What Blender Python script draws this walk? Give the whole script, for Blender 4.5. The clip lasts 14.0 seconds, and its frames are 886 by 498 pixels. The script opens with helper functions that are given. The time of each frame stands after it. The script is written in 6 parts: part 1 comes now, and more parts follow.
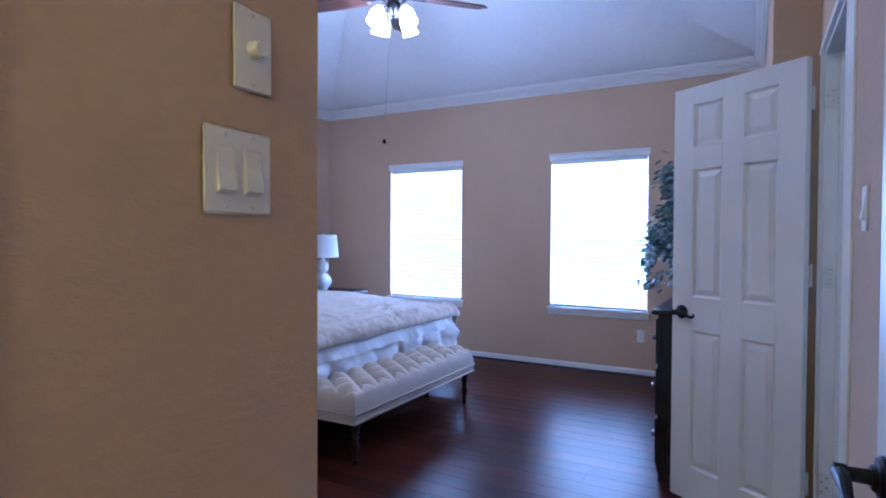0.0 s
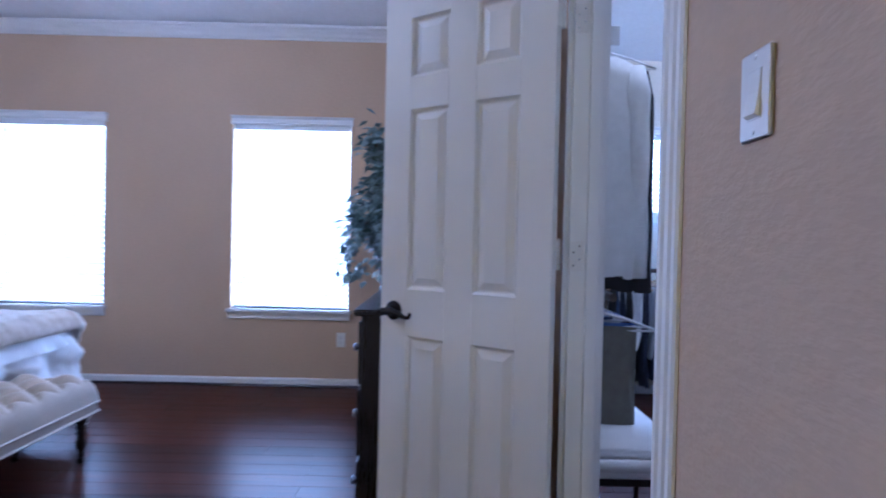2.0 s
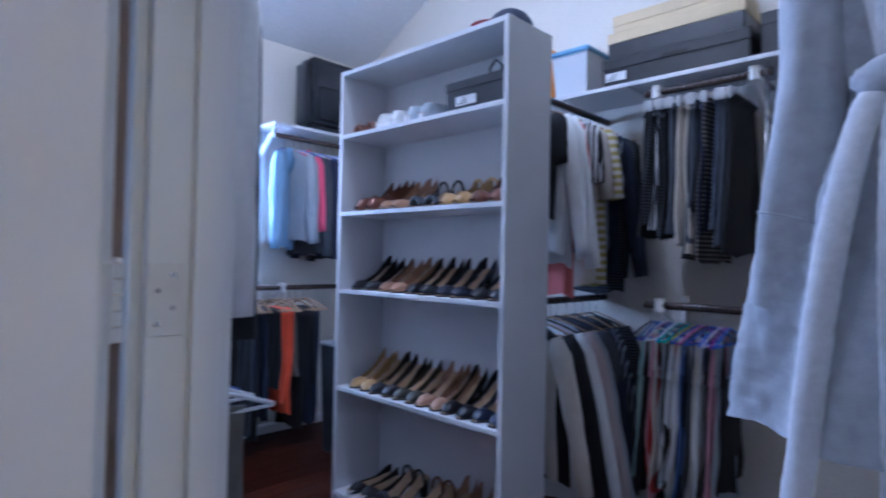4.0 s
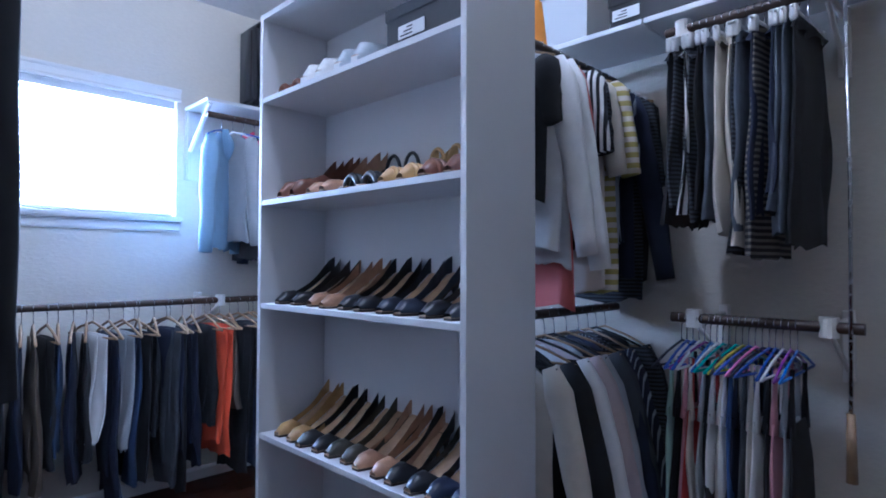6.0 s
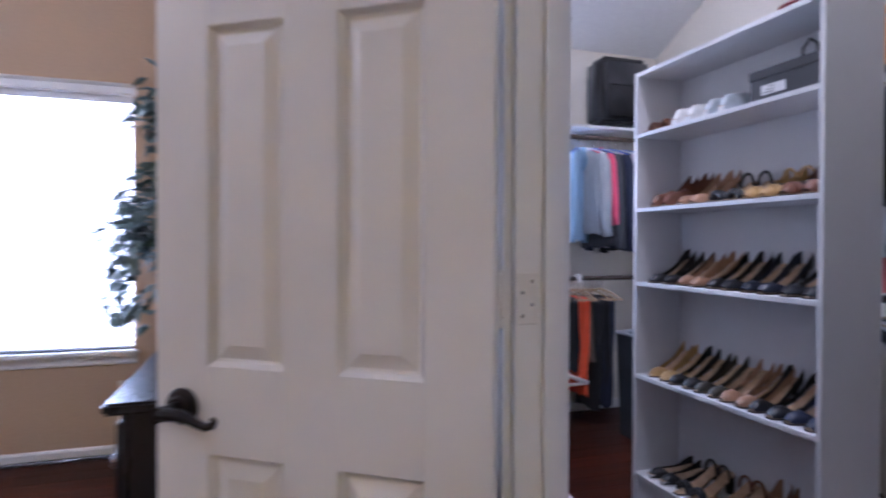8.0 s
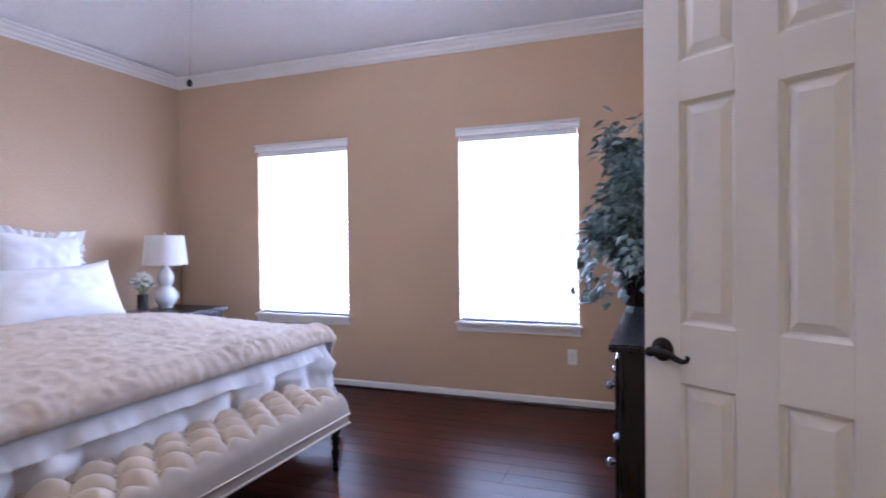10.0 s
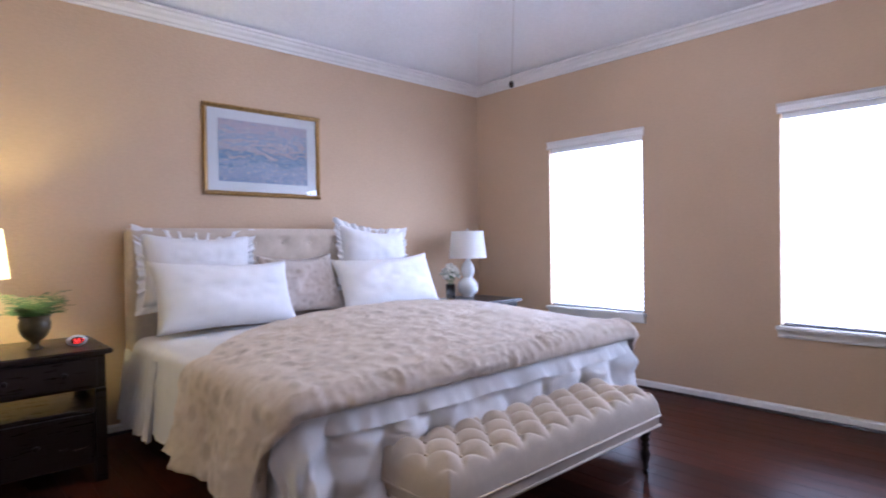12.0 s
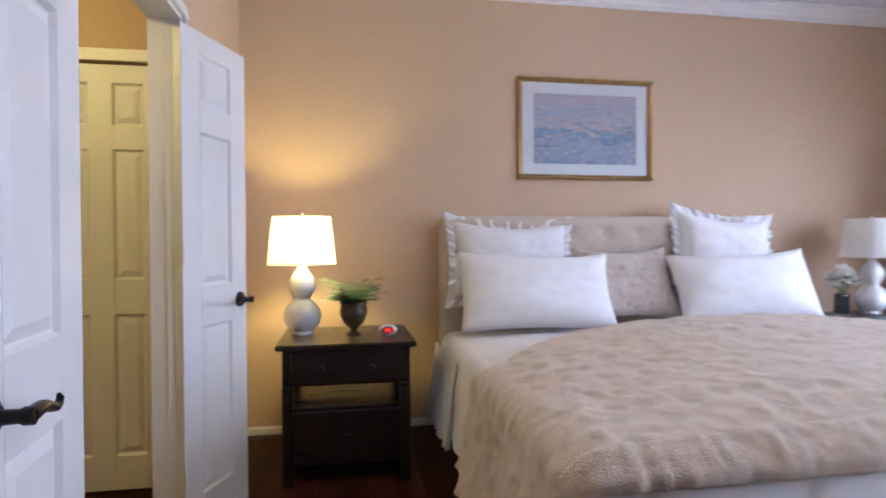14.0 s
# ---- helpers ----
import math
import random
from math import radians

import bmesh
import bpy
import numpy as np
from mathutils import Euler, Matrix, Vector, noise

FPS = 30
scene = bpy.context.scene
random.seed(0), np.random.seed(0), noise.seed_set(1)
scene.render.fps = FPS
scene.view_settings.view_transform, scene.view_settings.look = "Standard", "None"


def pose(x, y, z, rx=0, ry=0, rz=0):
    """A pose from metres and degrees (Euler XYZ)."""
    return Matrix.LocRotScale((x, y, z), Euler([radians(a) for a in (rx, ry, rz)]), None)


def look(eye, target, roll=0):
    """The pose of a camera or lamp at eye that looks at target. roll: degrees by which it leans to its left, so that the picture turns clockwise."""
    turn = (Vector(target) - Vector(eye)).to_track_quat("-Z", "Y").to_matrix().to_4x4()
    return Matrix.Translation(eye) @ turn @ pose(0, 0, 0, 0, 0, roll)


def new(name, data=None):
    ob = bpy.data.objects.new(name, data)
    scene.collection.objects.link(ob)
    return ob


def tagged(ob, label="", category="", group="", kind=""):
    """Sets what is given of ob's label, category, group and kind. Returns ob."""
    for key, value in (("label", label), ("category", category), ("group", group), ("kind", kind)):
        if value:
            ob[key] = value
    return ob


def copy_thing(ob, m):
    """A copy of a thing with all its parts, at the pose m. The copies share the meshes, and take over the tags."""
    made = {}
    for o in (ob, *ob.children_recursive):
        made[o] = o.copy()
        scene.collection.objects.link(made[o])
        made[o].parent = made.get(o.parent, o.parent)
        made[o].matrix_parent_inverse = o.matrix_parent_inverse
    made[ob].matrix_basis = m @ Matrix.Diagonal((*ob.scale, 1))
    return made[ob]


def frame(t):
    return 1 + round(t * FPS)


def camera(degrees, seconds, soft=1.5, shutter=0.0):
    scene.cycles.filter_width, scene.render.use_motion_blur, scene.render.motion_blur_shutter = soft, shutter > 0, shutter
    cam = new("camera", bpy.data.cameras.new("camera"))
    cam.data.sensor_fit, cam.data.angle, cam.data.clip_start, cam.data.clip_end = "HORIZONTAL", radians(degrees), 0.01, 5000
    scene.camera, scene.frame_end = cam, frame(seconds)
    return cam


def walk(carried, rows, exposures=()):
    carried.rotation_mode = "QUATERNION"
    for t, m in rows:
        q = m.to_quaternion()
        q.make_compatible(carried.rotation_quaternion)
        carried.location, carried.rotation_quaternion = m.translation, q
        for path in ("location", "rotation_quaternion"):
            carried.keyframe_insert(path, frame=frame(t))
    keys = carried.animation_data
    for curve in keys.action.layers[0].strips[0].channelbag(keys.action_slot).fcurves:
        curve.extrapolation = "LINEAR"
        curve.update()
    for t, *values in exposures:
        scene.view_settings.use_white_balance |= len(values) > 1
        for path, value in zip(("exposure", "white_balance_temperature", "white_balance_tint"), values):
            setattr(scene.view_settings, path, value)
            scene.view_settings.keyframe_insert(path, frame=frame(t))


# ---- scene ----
cam = camera(76.0, 14.0, soft=1.8, shutter=0.4)
PATH = [
    (0, (0.389, 0.434, 1.292), (-0.573, 2.187, 1.254), 0.3),
    (0.5, (0.336, 0.492, 1.292), (-0.48, 2.317, 1.259), 0.3),
    (1, (0.297, 0.703, 1.244), (-0.286, 2.616, 1.213), 0.4),
    (1.5, (0.265, 1.086, 1.208), (-0.016, 3.066, 1.181), 0.6),
    (2, (0.235, 1.473, 1.177), (0.248, 3.473, 1.153), 1.3),
    (2.5, (0.226, 1.799, 1.19), (0.637, 3.757, 1.174), 2.0),
    (3, (0.273, 2.098, 1.205), (1.076, 3.93, 1.201), 1.4),
    (3.5, (0.331, 2.316, 1.205), (1.439, 3.981, 1.21), 1.0),
    (4, (0.391, 2.478, 1.2), (1.829, 3.867, 1.236), 1.2),
    (4.2, (0.414, 2.488, 1.2), (1.942, 3.777, 1.23), 1.1),
    (6.3, (1.01, 2.83, 1.185), (2.421, 4.233, 1.238), 0.1),
    (6.5, (0.908, 2.798, 1.18), (2.326, 4.195, 1.232), 0.1),
    (7, (0.625, 2.7, 1.17), (2.03, 4.111, 1.203), -0.1),
    (7.5, (0.369, 2.537, 1.19), (1.491, 4.192, 1.193), -0.4),
    (8, (0.219, 2.316, 1.24), (0.829, 4.22, 1.217), 0.2),
    (8.5, (0.12, 2.066, 1.255), (0.303, 4.058, 1.232), 0.5),
    (10.8, (0.024, 1.657, 1.25), (-1.009, 3.37, 1.219), -0.8),
    (11, (-0.004, 1.639, 1.25), (-1.108, 3.306, 1.217), -0.7),
    (11.5, (-0.064, 1.624, 1.24), (-1.359, 3.148, 1.21), -0.8),
    (12, (-0.126, 1.621, 1.228), (-1.595, 2.979, 1.202), -0.8),
    (12.5, (-0.226, 1.638, 1.212), (-1.854, 2.8, 1.193), -0.8),
    (13, (-0.362, 1.699, 1.197), (-2.126, 2.641, 1.181), -0.7),
    (13.5, (-0.564, 1.825, 1.187), (-2.435, 2.531, 1.175), -0.6),
    (14, (-0.719, 2.012, 1.187), (-2.689, 2.356, 1.161), -0.3),
]
EXPOSURES = [(0.0, -0.1, 3920, 22), (1.5, -0.03, 4040, 22), (2.5, -0.02, 4150, 22), (3.0, -0.02, 4230, 24), (3.5, -0.06, 4220, 22), (4.0, -0.05, 4170, 20), (6.5, 0.05, 4400, 17), (8.0, 0.08, 4860, 27), (11.0, 0.14, 4850, 26), (14.0, 0.08, 5150, 22)]
walk(cam, [(t, look(eye, target, roll)) for t, eye, target, roll in PATH], EXPOSURES)

# ---- fixed measures of the place ----
WEST, EAST, NORTH, SOUTH = -4.3, 0.635, 6.0, 1.4      # bedroom wall faces
EAVE, PITCH, TOP = 2.845, 0.42, 3.45                    # wall top, ceiling slope, flat of the ceiling
CW, CE, CS = 0.728, 3.12, 1.75                          # closet wall faces: west, east, south
CEAVE, CPITCH = 2.66, 0.5
FANX, FANY = -1.80, 3.70

# ---- world, large lights ----
world = bpy.data.worlds.new("sky")
world.use_nodes = True
scene.world = world
_nt = world.node_tree
_sky = _nt.nodes.new("ShaderNodeTexSky")
_sky.sky_type, _sky.sun_disc = "NISHITA", False
_sky.sun_elevation, _sky.sun_rotation = radians(40), radians(180)
_nt.links.new(_sky.outputs[0], _nt.nodes["Background"].inputs[0])
_nt.nodes["Background"].inputs[1].default_value = 0.1
sun = new("sun", bpy.data.lights.new("sun", "SUN"))
sun.data.energy, sun.data.angle, sun.data.color = 1.0, radians(12), (1.0, 0.96, 0.9)
sun.matrix_world = look((0, -20, 16), (0, 0, 0))


def window_light(name, x0, x1, y, z0, z1, watts):
    """Sky light standing in a window's opening, shining south."""
    lamp = new(name, bpy.data.lights.new(name, "AREA"))
    lamp.data.shape, lamp.data.size, lamp.data.size_y = "RECTANGLE", x1 - x0, z1 - z0
    lamp.data.energy, lamp.data.color = watts, (0.86, 0.93, 1.0)
    lamp.matrix_world = look(((x0 + x1) / 2, y, (z0 + z1) / 2), ((x0 + x1) / 2, y - 1, (z0 + z1) / 2))


window_light("window_light_a", -3.37, -2.435, NORTH + 0.10, 0.62, 2.06, 62)
window_light("window_light_b", -1.42, -0.485, NORTH + 0.10, 0.62, 2.06, 62)
window_light("window_light_c", 1.40, 2.15, NORTH + 0.10, 1.44, 2.06, 95)


def bulb(name, x, y, z, watts, colour, size=0.04):
    lamp = new(name, bpy.data.lights.new(name, "POINT"))
    lamp.data.energy, lamp.data.color, lamp.data.shadow_soft_size = watts, colour, size
    lamp.location = (x, y, z)


bulb("nightstand_bulb", -3.85, 1.79, 1.20, 28, (1.0, 0.77, 0.20))
bulb("hall_bulb", -2.45, 0.35, 2.3, 31, (1.0, 0.76, 0.22), 0.08)
bulb("entry_bulb", 0.2, -0.9, 2.3, 34, (1.0, 0.77, 0.17), 0.10)
# unseen point lamp without a fixture, added to brighten the closet
bulb("closet_fill", 1.45, 3.95, 3.42, 54, (1.0, 0.9, 0.78), 0.12)

# ---- materials ----


def _m(name):
    mat = bpy.data.materials.new(name)
    mat.use_nodes = True
    return mat, mat.node_tree, mat.node_tree.nodes["Principled BSDF"]


def _coord(nt, scale=(1, 1, 1), rot=(0, 0, 0), generated=False):
    tc = nt.nodes.new("ShaderNodeTexCoord")
    mp = nt.nodes.new("ShaderNodeMapping")
    mp.inputs["Scale"].default_value, mp.inputs["Rotation"].default_value = scale, rot
    nt.links.new(tc.outputs["Object"], mp.inputs[0])
    return mp.outputs[0]


def _noise(nt, vec, scale, detail=4.0, rough=0.55):
    n = nt.nodes.new("ShaderNodeTexNoise")
    n.inputs["Scale"].default_value, n.inputs["Detail"].default_value, n.inputs["Roughness"].default_value = scale, detail, rough
    nt.links.new(vec, n.inputs["Vector"])
    return n.outputs["Fac"]


def _ramp(nt, fac, stops):
    r = nt.nodes.new("ShaderNodeValToRGB")
    while len(r.color_ramp.elements) < len(stops):
        r.color_ramp.elements.new(0.5)
    for e, (p, c) in zip(r.color_ramp.elements, stops):
        e.position, e.color = p, (*c, 1)
    nt.links.new(fac, r.inputs[0])
    return r.outputs[0]


def _bump(nt, b, fac, strength, dist=0.01):
    n = nt.nodes.new("ShaderNodeBump")
    n.inputs["Strength"].default_value, n.inputs["Distance"].default_value = strength, dist
    nt.links.new(fac, n.inputs["Height"])
    nt.links.new(n.outputs[0], b.inputs["Normal"])


def _mix(nt, fac, a, b, mode="MIX"):
    m = nt.nodes.new("ShaderNodeMix")
    m.data_type, m.blend_type = "RGBA", mode
    for slot, v in ((0, fac), (6, a), (7, b)):
        if isinstance(v, (int, float)):
            m.inputs[slot].default_value = v
        elif isinstance(v, tuple):
            m.inputs[slot].default_value = (*v, 1)
        else:
            nt.links.new(v, m.inputs[slot])
    return m.outputs[2]


def shade(c, k):
    return tuple(min(1.0, v * k) for v in c)


def plain(name, colour, rough=0.5, vary=0.12, scale=6.0, bump=0.0, bump_scale=60.0, metal=0.0, coat=0.0, dist=0.004):
    """Colour with broad and fine variation, and fine relief."""
    mat, nt, b = _m(name)
    v = _coord(nt)
    broad, fine = _noise(nt, v, scale), _noise(nt, v, bump_scale, 5)
    col = _ramp(nt, broad, [(0.3, shade(colour, 1 - vary)), (0.7, shade(colour, 1 + vary * 0.6))])
    nt.links.new(col, b.inputs["Base Color"])
    b.inputs["Metallic"].default_value, b.inputs["Coat Weight"].default_value = metal, coat
    nt.links.new(_ramp(nt, fine, [(0.2, (max(0, rough - 0.07),) * 3), (0.8, (min(1, rough + 0.08),) * 3)]), b.inputs["Roughness"])
    if bump:
        _bump(nt, b, fine, bump, dist)
    return mat


def wall_paint(name, colour, bump=0.17):
    """Orange-peel knockdown plaster."""
    mat, nt, b = _m(name)
    v = _coord(nt)
    flat = _coord(nt, (1.0, 1.0, 2.2))
    patches = _noise(nt, v, 1.3, 3)
    trowel, grain = _noise(nt, flat, 34, 3, 0.6), _noise(nt, v, 190, 2)
    col = _ramp(nt, patches, [(0.3, shade(colour, 0.95)), (0.7, shade(colour, 1.04))])
    col = _mix(nt, 0.25, col, _ramp(nt, trowel, [(0.35, shade(colour, 0.88)), (0.65, shade(colour, 1.06))]))
    nt.links.new(col, b.inputs["Base Color"])
    b.inputs["Roughness"].default_value, b.inputs["Specular IOR Level"].default_value = 0.82, 0.2
    h = nt.nodes.new("ShaderNodeMath")
    h.operation = "MULTIPLY_ADD"
    h.inputs[1].default_value = 0.25
    nt.links.new(grain, h.inputs[0])
    nt.links.new(_ramp(nt, trowel, [(0.42, (0, 0, 0)), (0.62, (1, 1, 1))]), h.inputs[2])
    _bump(nt, b, h.outputs[0], bump, 0.0035)
    return mat


def wood(name, dark, light, rough=0.3, scale=1.0, along=1, random=0.0, coat=0.0):
    """Grain that runs along one axis of the object; random: variation from piece to piece."""
    mat, nt, b = _m(name)
    stretch = [14.0 * scale] * 3
    stretch[along] = 1.1 * scale
    v = _coord(nt, stretch)
    if random:
        info = nt.nodes.new("ShaderNodeObjectInfo")
        add = nt.nodes.new("ShaderNodeVectorMath")
        add.operation = "ADD"
        mul = nt.nodes.new("ShaderNodeMath")
        mul.operation, mul.inputs[1].default_value = "MULTIPLY", 90.0
        nt.links.new(info.outputs["Random"], mul.inputs[0])
        nt.links.new(v, add.inputs[0])
        nt.links.new(mul.outputs[0], add.inputs[1])
        v = add.outputs[0]
    grain, fine = _noise(nt, v, 1.6, 6, 0.62), _noise(nt, v, 7, 4)
    col = _ramp(nt, grain, [(0.28, dark), (0.72, light)])
    col = _mix(nt, 0.35, col, _ramp(nt, fine, [(0.3, shade(dark, 0.7)), (0.7, light)]), "MIX")
    if random:
        col = _mix(nt, 1.0, col, _ramp(nt, info.outputs["Random"], [(0.0, (1 - random,) * 3), (1.0, (1, 1, 1))]), "MULTIPLY")
    nt.links.new(col, b.inputs["Base Color"])
    nt.links.new(_ramp(nt, fine, [(0.2, (max(0.04, rough - 0.08),) * 3), (0.8, (rough + 0.1,) * 3)]), b.inputs["Roughness"])
    b.inputs["Coat Weight"].default_value = coat
    _bump(nt, b, fine, 0.12, 0.003)
    return mat


def glow(name, colour, strength):
    mat, nt, b = _m(name)
    b.inputs["Base Color"].default_value = (*colour, 1)
    b.inputs["Emission Color"].default_value = (*colour, 1)
    b.inputs["Emission Strength"].default_value = strength
    return mat


def cloth(name, colour, weave=420.0, vary=0.14, sheen=0.25, rough=0.85, fold=22.0):
    mat, nt, b = _m(name)
    v = _coord(nt)
    broad, fine = _noise(nt, v, fold, 3), _noise(nt, v, weave, 2)
    nt.links.new(_ramp(nt, broad, [(0.3, shade(colour, 1 - vary)), (0.7, shade(colour, 1 + vary * 0.5))]), b.inputs["Base Color"])
    b.inputs["Roughness"].default_value, b.inputs["Sheen Weight"].default_value = rough, sheen
    _bump(nt, b, fine, 0.25, 0.002)
    return mat


def stripes(name, a, c, pitch, axis=2, share=0.5, weave=400.0):
    mat, nt, b = _m(name)
    v = _coord(nt)
    sep = nt.nodes.new("ShaderNodeSeparateXYZ")
    nt.links.new(v, sep.inputs[0])
    w = nt.nodes.new("ShaderNodeMath")
    w.operation, w.inputs[1].default_value = "PINGPONG", pitch / 2
    nt.links.new(sep.outputs[axis], w.inputs[0])
    k = nt.nodes.new("ShaderNodeMath")
    k.operation, k.inputs[1].default_value = "LESS_THAN", pitch / 2 * share
    nt.links.new(w.outputs[0], k.inputs[0])
    nt.links.new(_mix(nt, k.outputs[0], c, a), b.inputs["Base Color"])
    b.inputs["Roughness"].default_value = 0.85
    _bump(nt, b, _noise(nt, v, weave, 2), 0.25, 0.002)
    return mat


TAN = (0.55, 0.405, 0.27)
M_WALL = wall_paint("tan_wall_paint", TAN)
M_CEIL = wall_paint("white_ceiling_paint", (0.86, 0.86, 0.865), 0.16)
M_CLOSET = wall_paint("cream_wall_paint", (0.70, 0.66, 0.58))
M_TRIM = plain("white_trim_paint", (0.78, 0.77, 0.75), 0.38, 0.04, 3.0, 0.05, 90.0)
M_DOOR = plain("white_door_paint", (0.74, 0.72, 0.69), 0.42, 0.04, 3.0, 0.12, 130.0)
M_SHELF = plain("white_laminate", (0.70, 0.70, 0.71), 0.45, 0.04, 3.0, 0.05, 90.0)
M_PLATE = plain("white_plastic", (0.80, 0.78, 0.74), 0.35, 0.02, 8.0)
M_BRONZE = plain("oil_rubbed_bronze", (0.022, 0.018, 0.017), 0.38, 0.3, 30.0, 0.1, 80.0, metal=0.7)
M_HINGE = plain("white_painted_steel", (0.72, 0.70, 0.67), 0.4, 0.04, 20.0)
M_CHROME = plain("brushed_steel", (0.55, 0.56, 0.58), 0.25, 0.08, 20.0, metal=1.0)
M_ESPRESSO = wood("espresso_stained_wood", (0.006, 0.004, 0.0035), (0.015, 0.009, 0.0075), 0.30, 1.0, 1, coat=0.08)
M_BLACKWOOD = wood("black_painted_wood", (0.008, 0.007, 0.009), (0.018, 0.016, 0.018), 0.28, 1.0, 2)
M_FLOOR = wood("cherry_hardwood", (0.022, 0.005, 0.003), (0.090, 0.023, 0.011), 0.33, 1.0, 0, random=0.45, coat=0.0)
M_FLOOR.node_tree.nodes["Principled BSDF"].inputs["Specular IOR Level"].default_value = 0.085
M_GAP = plain("dark_joint", (0.008, 0.004, 0.003), 0.8, 0.1)

# ---- mesh helpers ----


def part(name, bm, mat, parent=None, label="", smooth=False, m=None):
    """One mesh object from a bmesh, under a thing or a part."""
    me = bpy.data.meshes.new(name)
    bm.normal_update()
    bm.to_mesh(me)
    bm.free()
    if mat:
        me.materials.append(mat)
    if smooth:
        for p in me.polygons:
            p.use_smooth = True
        if smooth == 2:
            me.set_sharp_from_angle(angle=radians(35))
    ob = new(name, me)
    if parent:
        ob.parent = parent
    if m is not None:
        ob.matrix_local = m
    if label:
        ob["label"] = label
    return ob


def thing(name, m, label, category, group="", kind=""):
    ob = new(name)
    ob.matrix_world = m
    return tagged(ob, label, category, group, kind)


def box(bm, x0, x1, y0, y1, z0, z1, bevel=0.0, seg=1):
    vs = [bm.verts.new((x, y, z)) for x in (x0, x1) for y in (y0, y1) for z in (z0, z1)]
    fs = [bm.faces.new([vs[i] for i in f]) for f in ((0, 1, 3, 2), (4, 6, 7, 5), (0, 4, 5, 1), (2, 3, 7, 6), (0, 2, 6, 4), (1, 5, 7, 3))]
    if bevel:
        es = {e for f in fs for e in f.edges}
        bmesh.ops.bevel(bm, geom=list(es), offset=bevel, segments=seg, affect="EDGES", clamp_overlap=True)
    return bm


def B(*dims, bevel=0.0, seg=1):
    return box(bmesh.new(), *dims, bevel=bevel, seg=seg)


def lathe(profile, n=24, bm=None, at=(0, 0, 0)):
    """Turn a profile of (radius, height) round z."""
    bm = bm or bmesh.new()
    rings = []
    for r, z in profile:
        rings.append([bm.verts.new((at[0] + r * math.cos(2 * math.pi * k / n), at[1] + r * math.sin(2 * math.pi * k / n), at[2] + z)) for k in range(n)])
    for a, b in zip(rings, rings[1:]):
        for k in range(n):
            bm.faces.new((a[k], a[(k + 1) % n], b[(k + 1) % n], b[k]))
    bm.faces.new(rings[0][::-1])
    bm.faces.new(rings[-1])
    return bm


def tube(points, r, n=8, bm=None):
    """A round bar along points; r: one radius or one for each point."""
    bm = bm or bmesh.new()
    pts = [Vector(p) for p in points]
    rs = r if isinstance(r, (list, tuple)) else [r] * len(pts)
    rings, side = [], None
    for i, p in enumerate(pts):
        d = (pts[min(i + 1, len(pts) - 1)] - pts[max(i - 1, 0)]).normalized()
        if side is None:
            side = d.orthogonal().normalized()
        side = (side - d * side.dot(d)).normalized()
        up = d.cross(side)
        rings.append([bm.verts.new(p + rs[i] * (math.cos(2 * math.pi * k / n) * side + math.sin(2 * math.pi * k / n) * up)) for k in range(n)])
    for a, b in zip(rings, rings[1:]):
        for k in range(n):
            bm.faces.new((a[k], a[(k + 1) % n], b[(k + 1) % n], b[k]))
    bm.faces.new(rings[0][::-1])
    bm.faces.new(rings[-1])
    return bm


def extrude(profile, p, q, up=(0, 0, 1), out=None, bm=None):
    """Sweep a closed profile of (outward, upward) straight from p to q; outward is to the left of the way unless out is given."""
    bm = bm or bmesh.new()
    p, q, up = Vector(p), Vector(q), Vector(up)
    d = (q - p).normalized()
    o = Vector(out) if out else up.cross(d)
    a, b = [[bm.verts.new(e + o * u + up * v) for u, v in profile] for e in (p, q)]
    n = len(profile)
    for k in range(n):
        bm.faces.new((a[k], a[(k + 1) % n], b[(k + 1) % n], b[k]))
    bm.faces.new(a[::-1])
    bm.faces.new(b)
    bmesh.ops.recalc_face_normals(bm, faces=bm.faces)
    return bm


def grid(nu, nv, fn, bm=None, wrap=False):
    """A sheet of nu x nv cells through fn(u, v), u and v from 0 to 1."""
    bm = bm or bmesh.new()
    rows = [[bm.verts.new(fn(i / nu, j / nv)) for j in range(nv + (0 if wrap else 1))] for i in range(nu + 1)]
    w = len(rows[0])
    for i in range(nu):
        for j in range(nv):
            bm.faces.new((rows[i][j], rows[i + 1][j], rows[i + 1][(j + 1) % w], rows[i][(j + 1) % w]))
    return bm


def nz(x, y=0.0, z=0.0):
    return noise.noise(Vector((x, y, z)))


def structure(name, bm, mat, label="", category="", smooth=False):
    return tagged(part(name, bm, mat, None, "", smooth), label, category, "", "structure")


# ---- bedroom shell ----
T = 0.115
WINS = [(-3.37, -2.435, 0.615, 2.092), (-1.42, -0.485, 0.615, 2.092)]
CWIN = (1.40, 2.15, 1.44, 2.08)


def wall_with_holes(name, axis, face, back, a0, a1, z1, holes, mat, label):
    """A wall across x or y from a0 to a1, with openings (a, b, z, z)."""
    bm = bmesh.new()

    def slab(a, b, c, d):
        if b - a > 1e-4 and d - c > 1e-4:
            f0, f1 = min(face, back), max(face, back)
            box(bm, *((a, b, f0, f1) if axis == "x" else (f0, f1, a, b)), c, d)

    at = a0
    for a, b, c, d in sorted(holes):
        slab(at, a, 0, z1)
        slab(a, b, 0, c)
        slab(a, b, d, z1)
        at = b
    slab(at, a1, 0, z1)
    return structure(name, bm, mat, label, "wall")


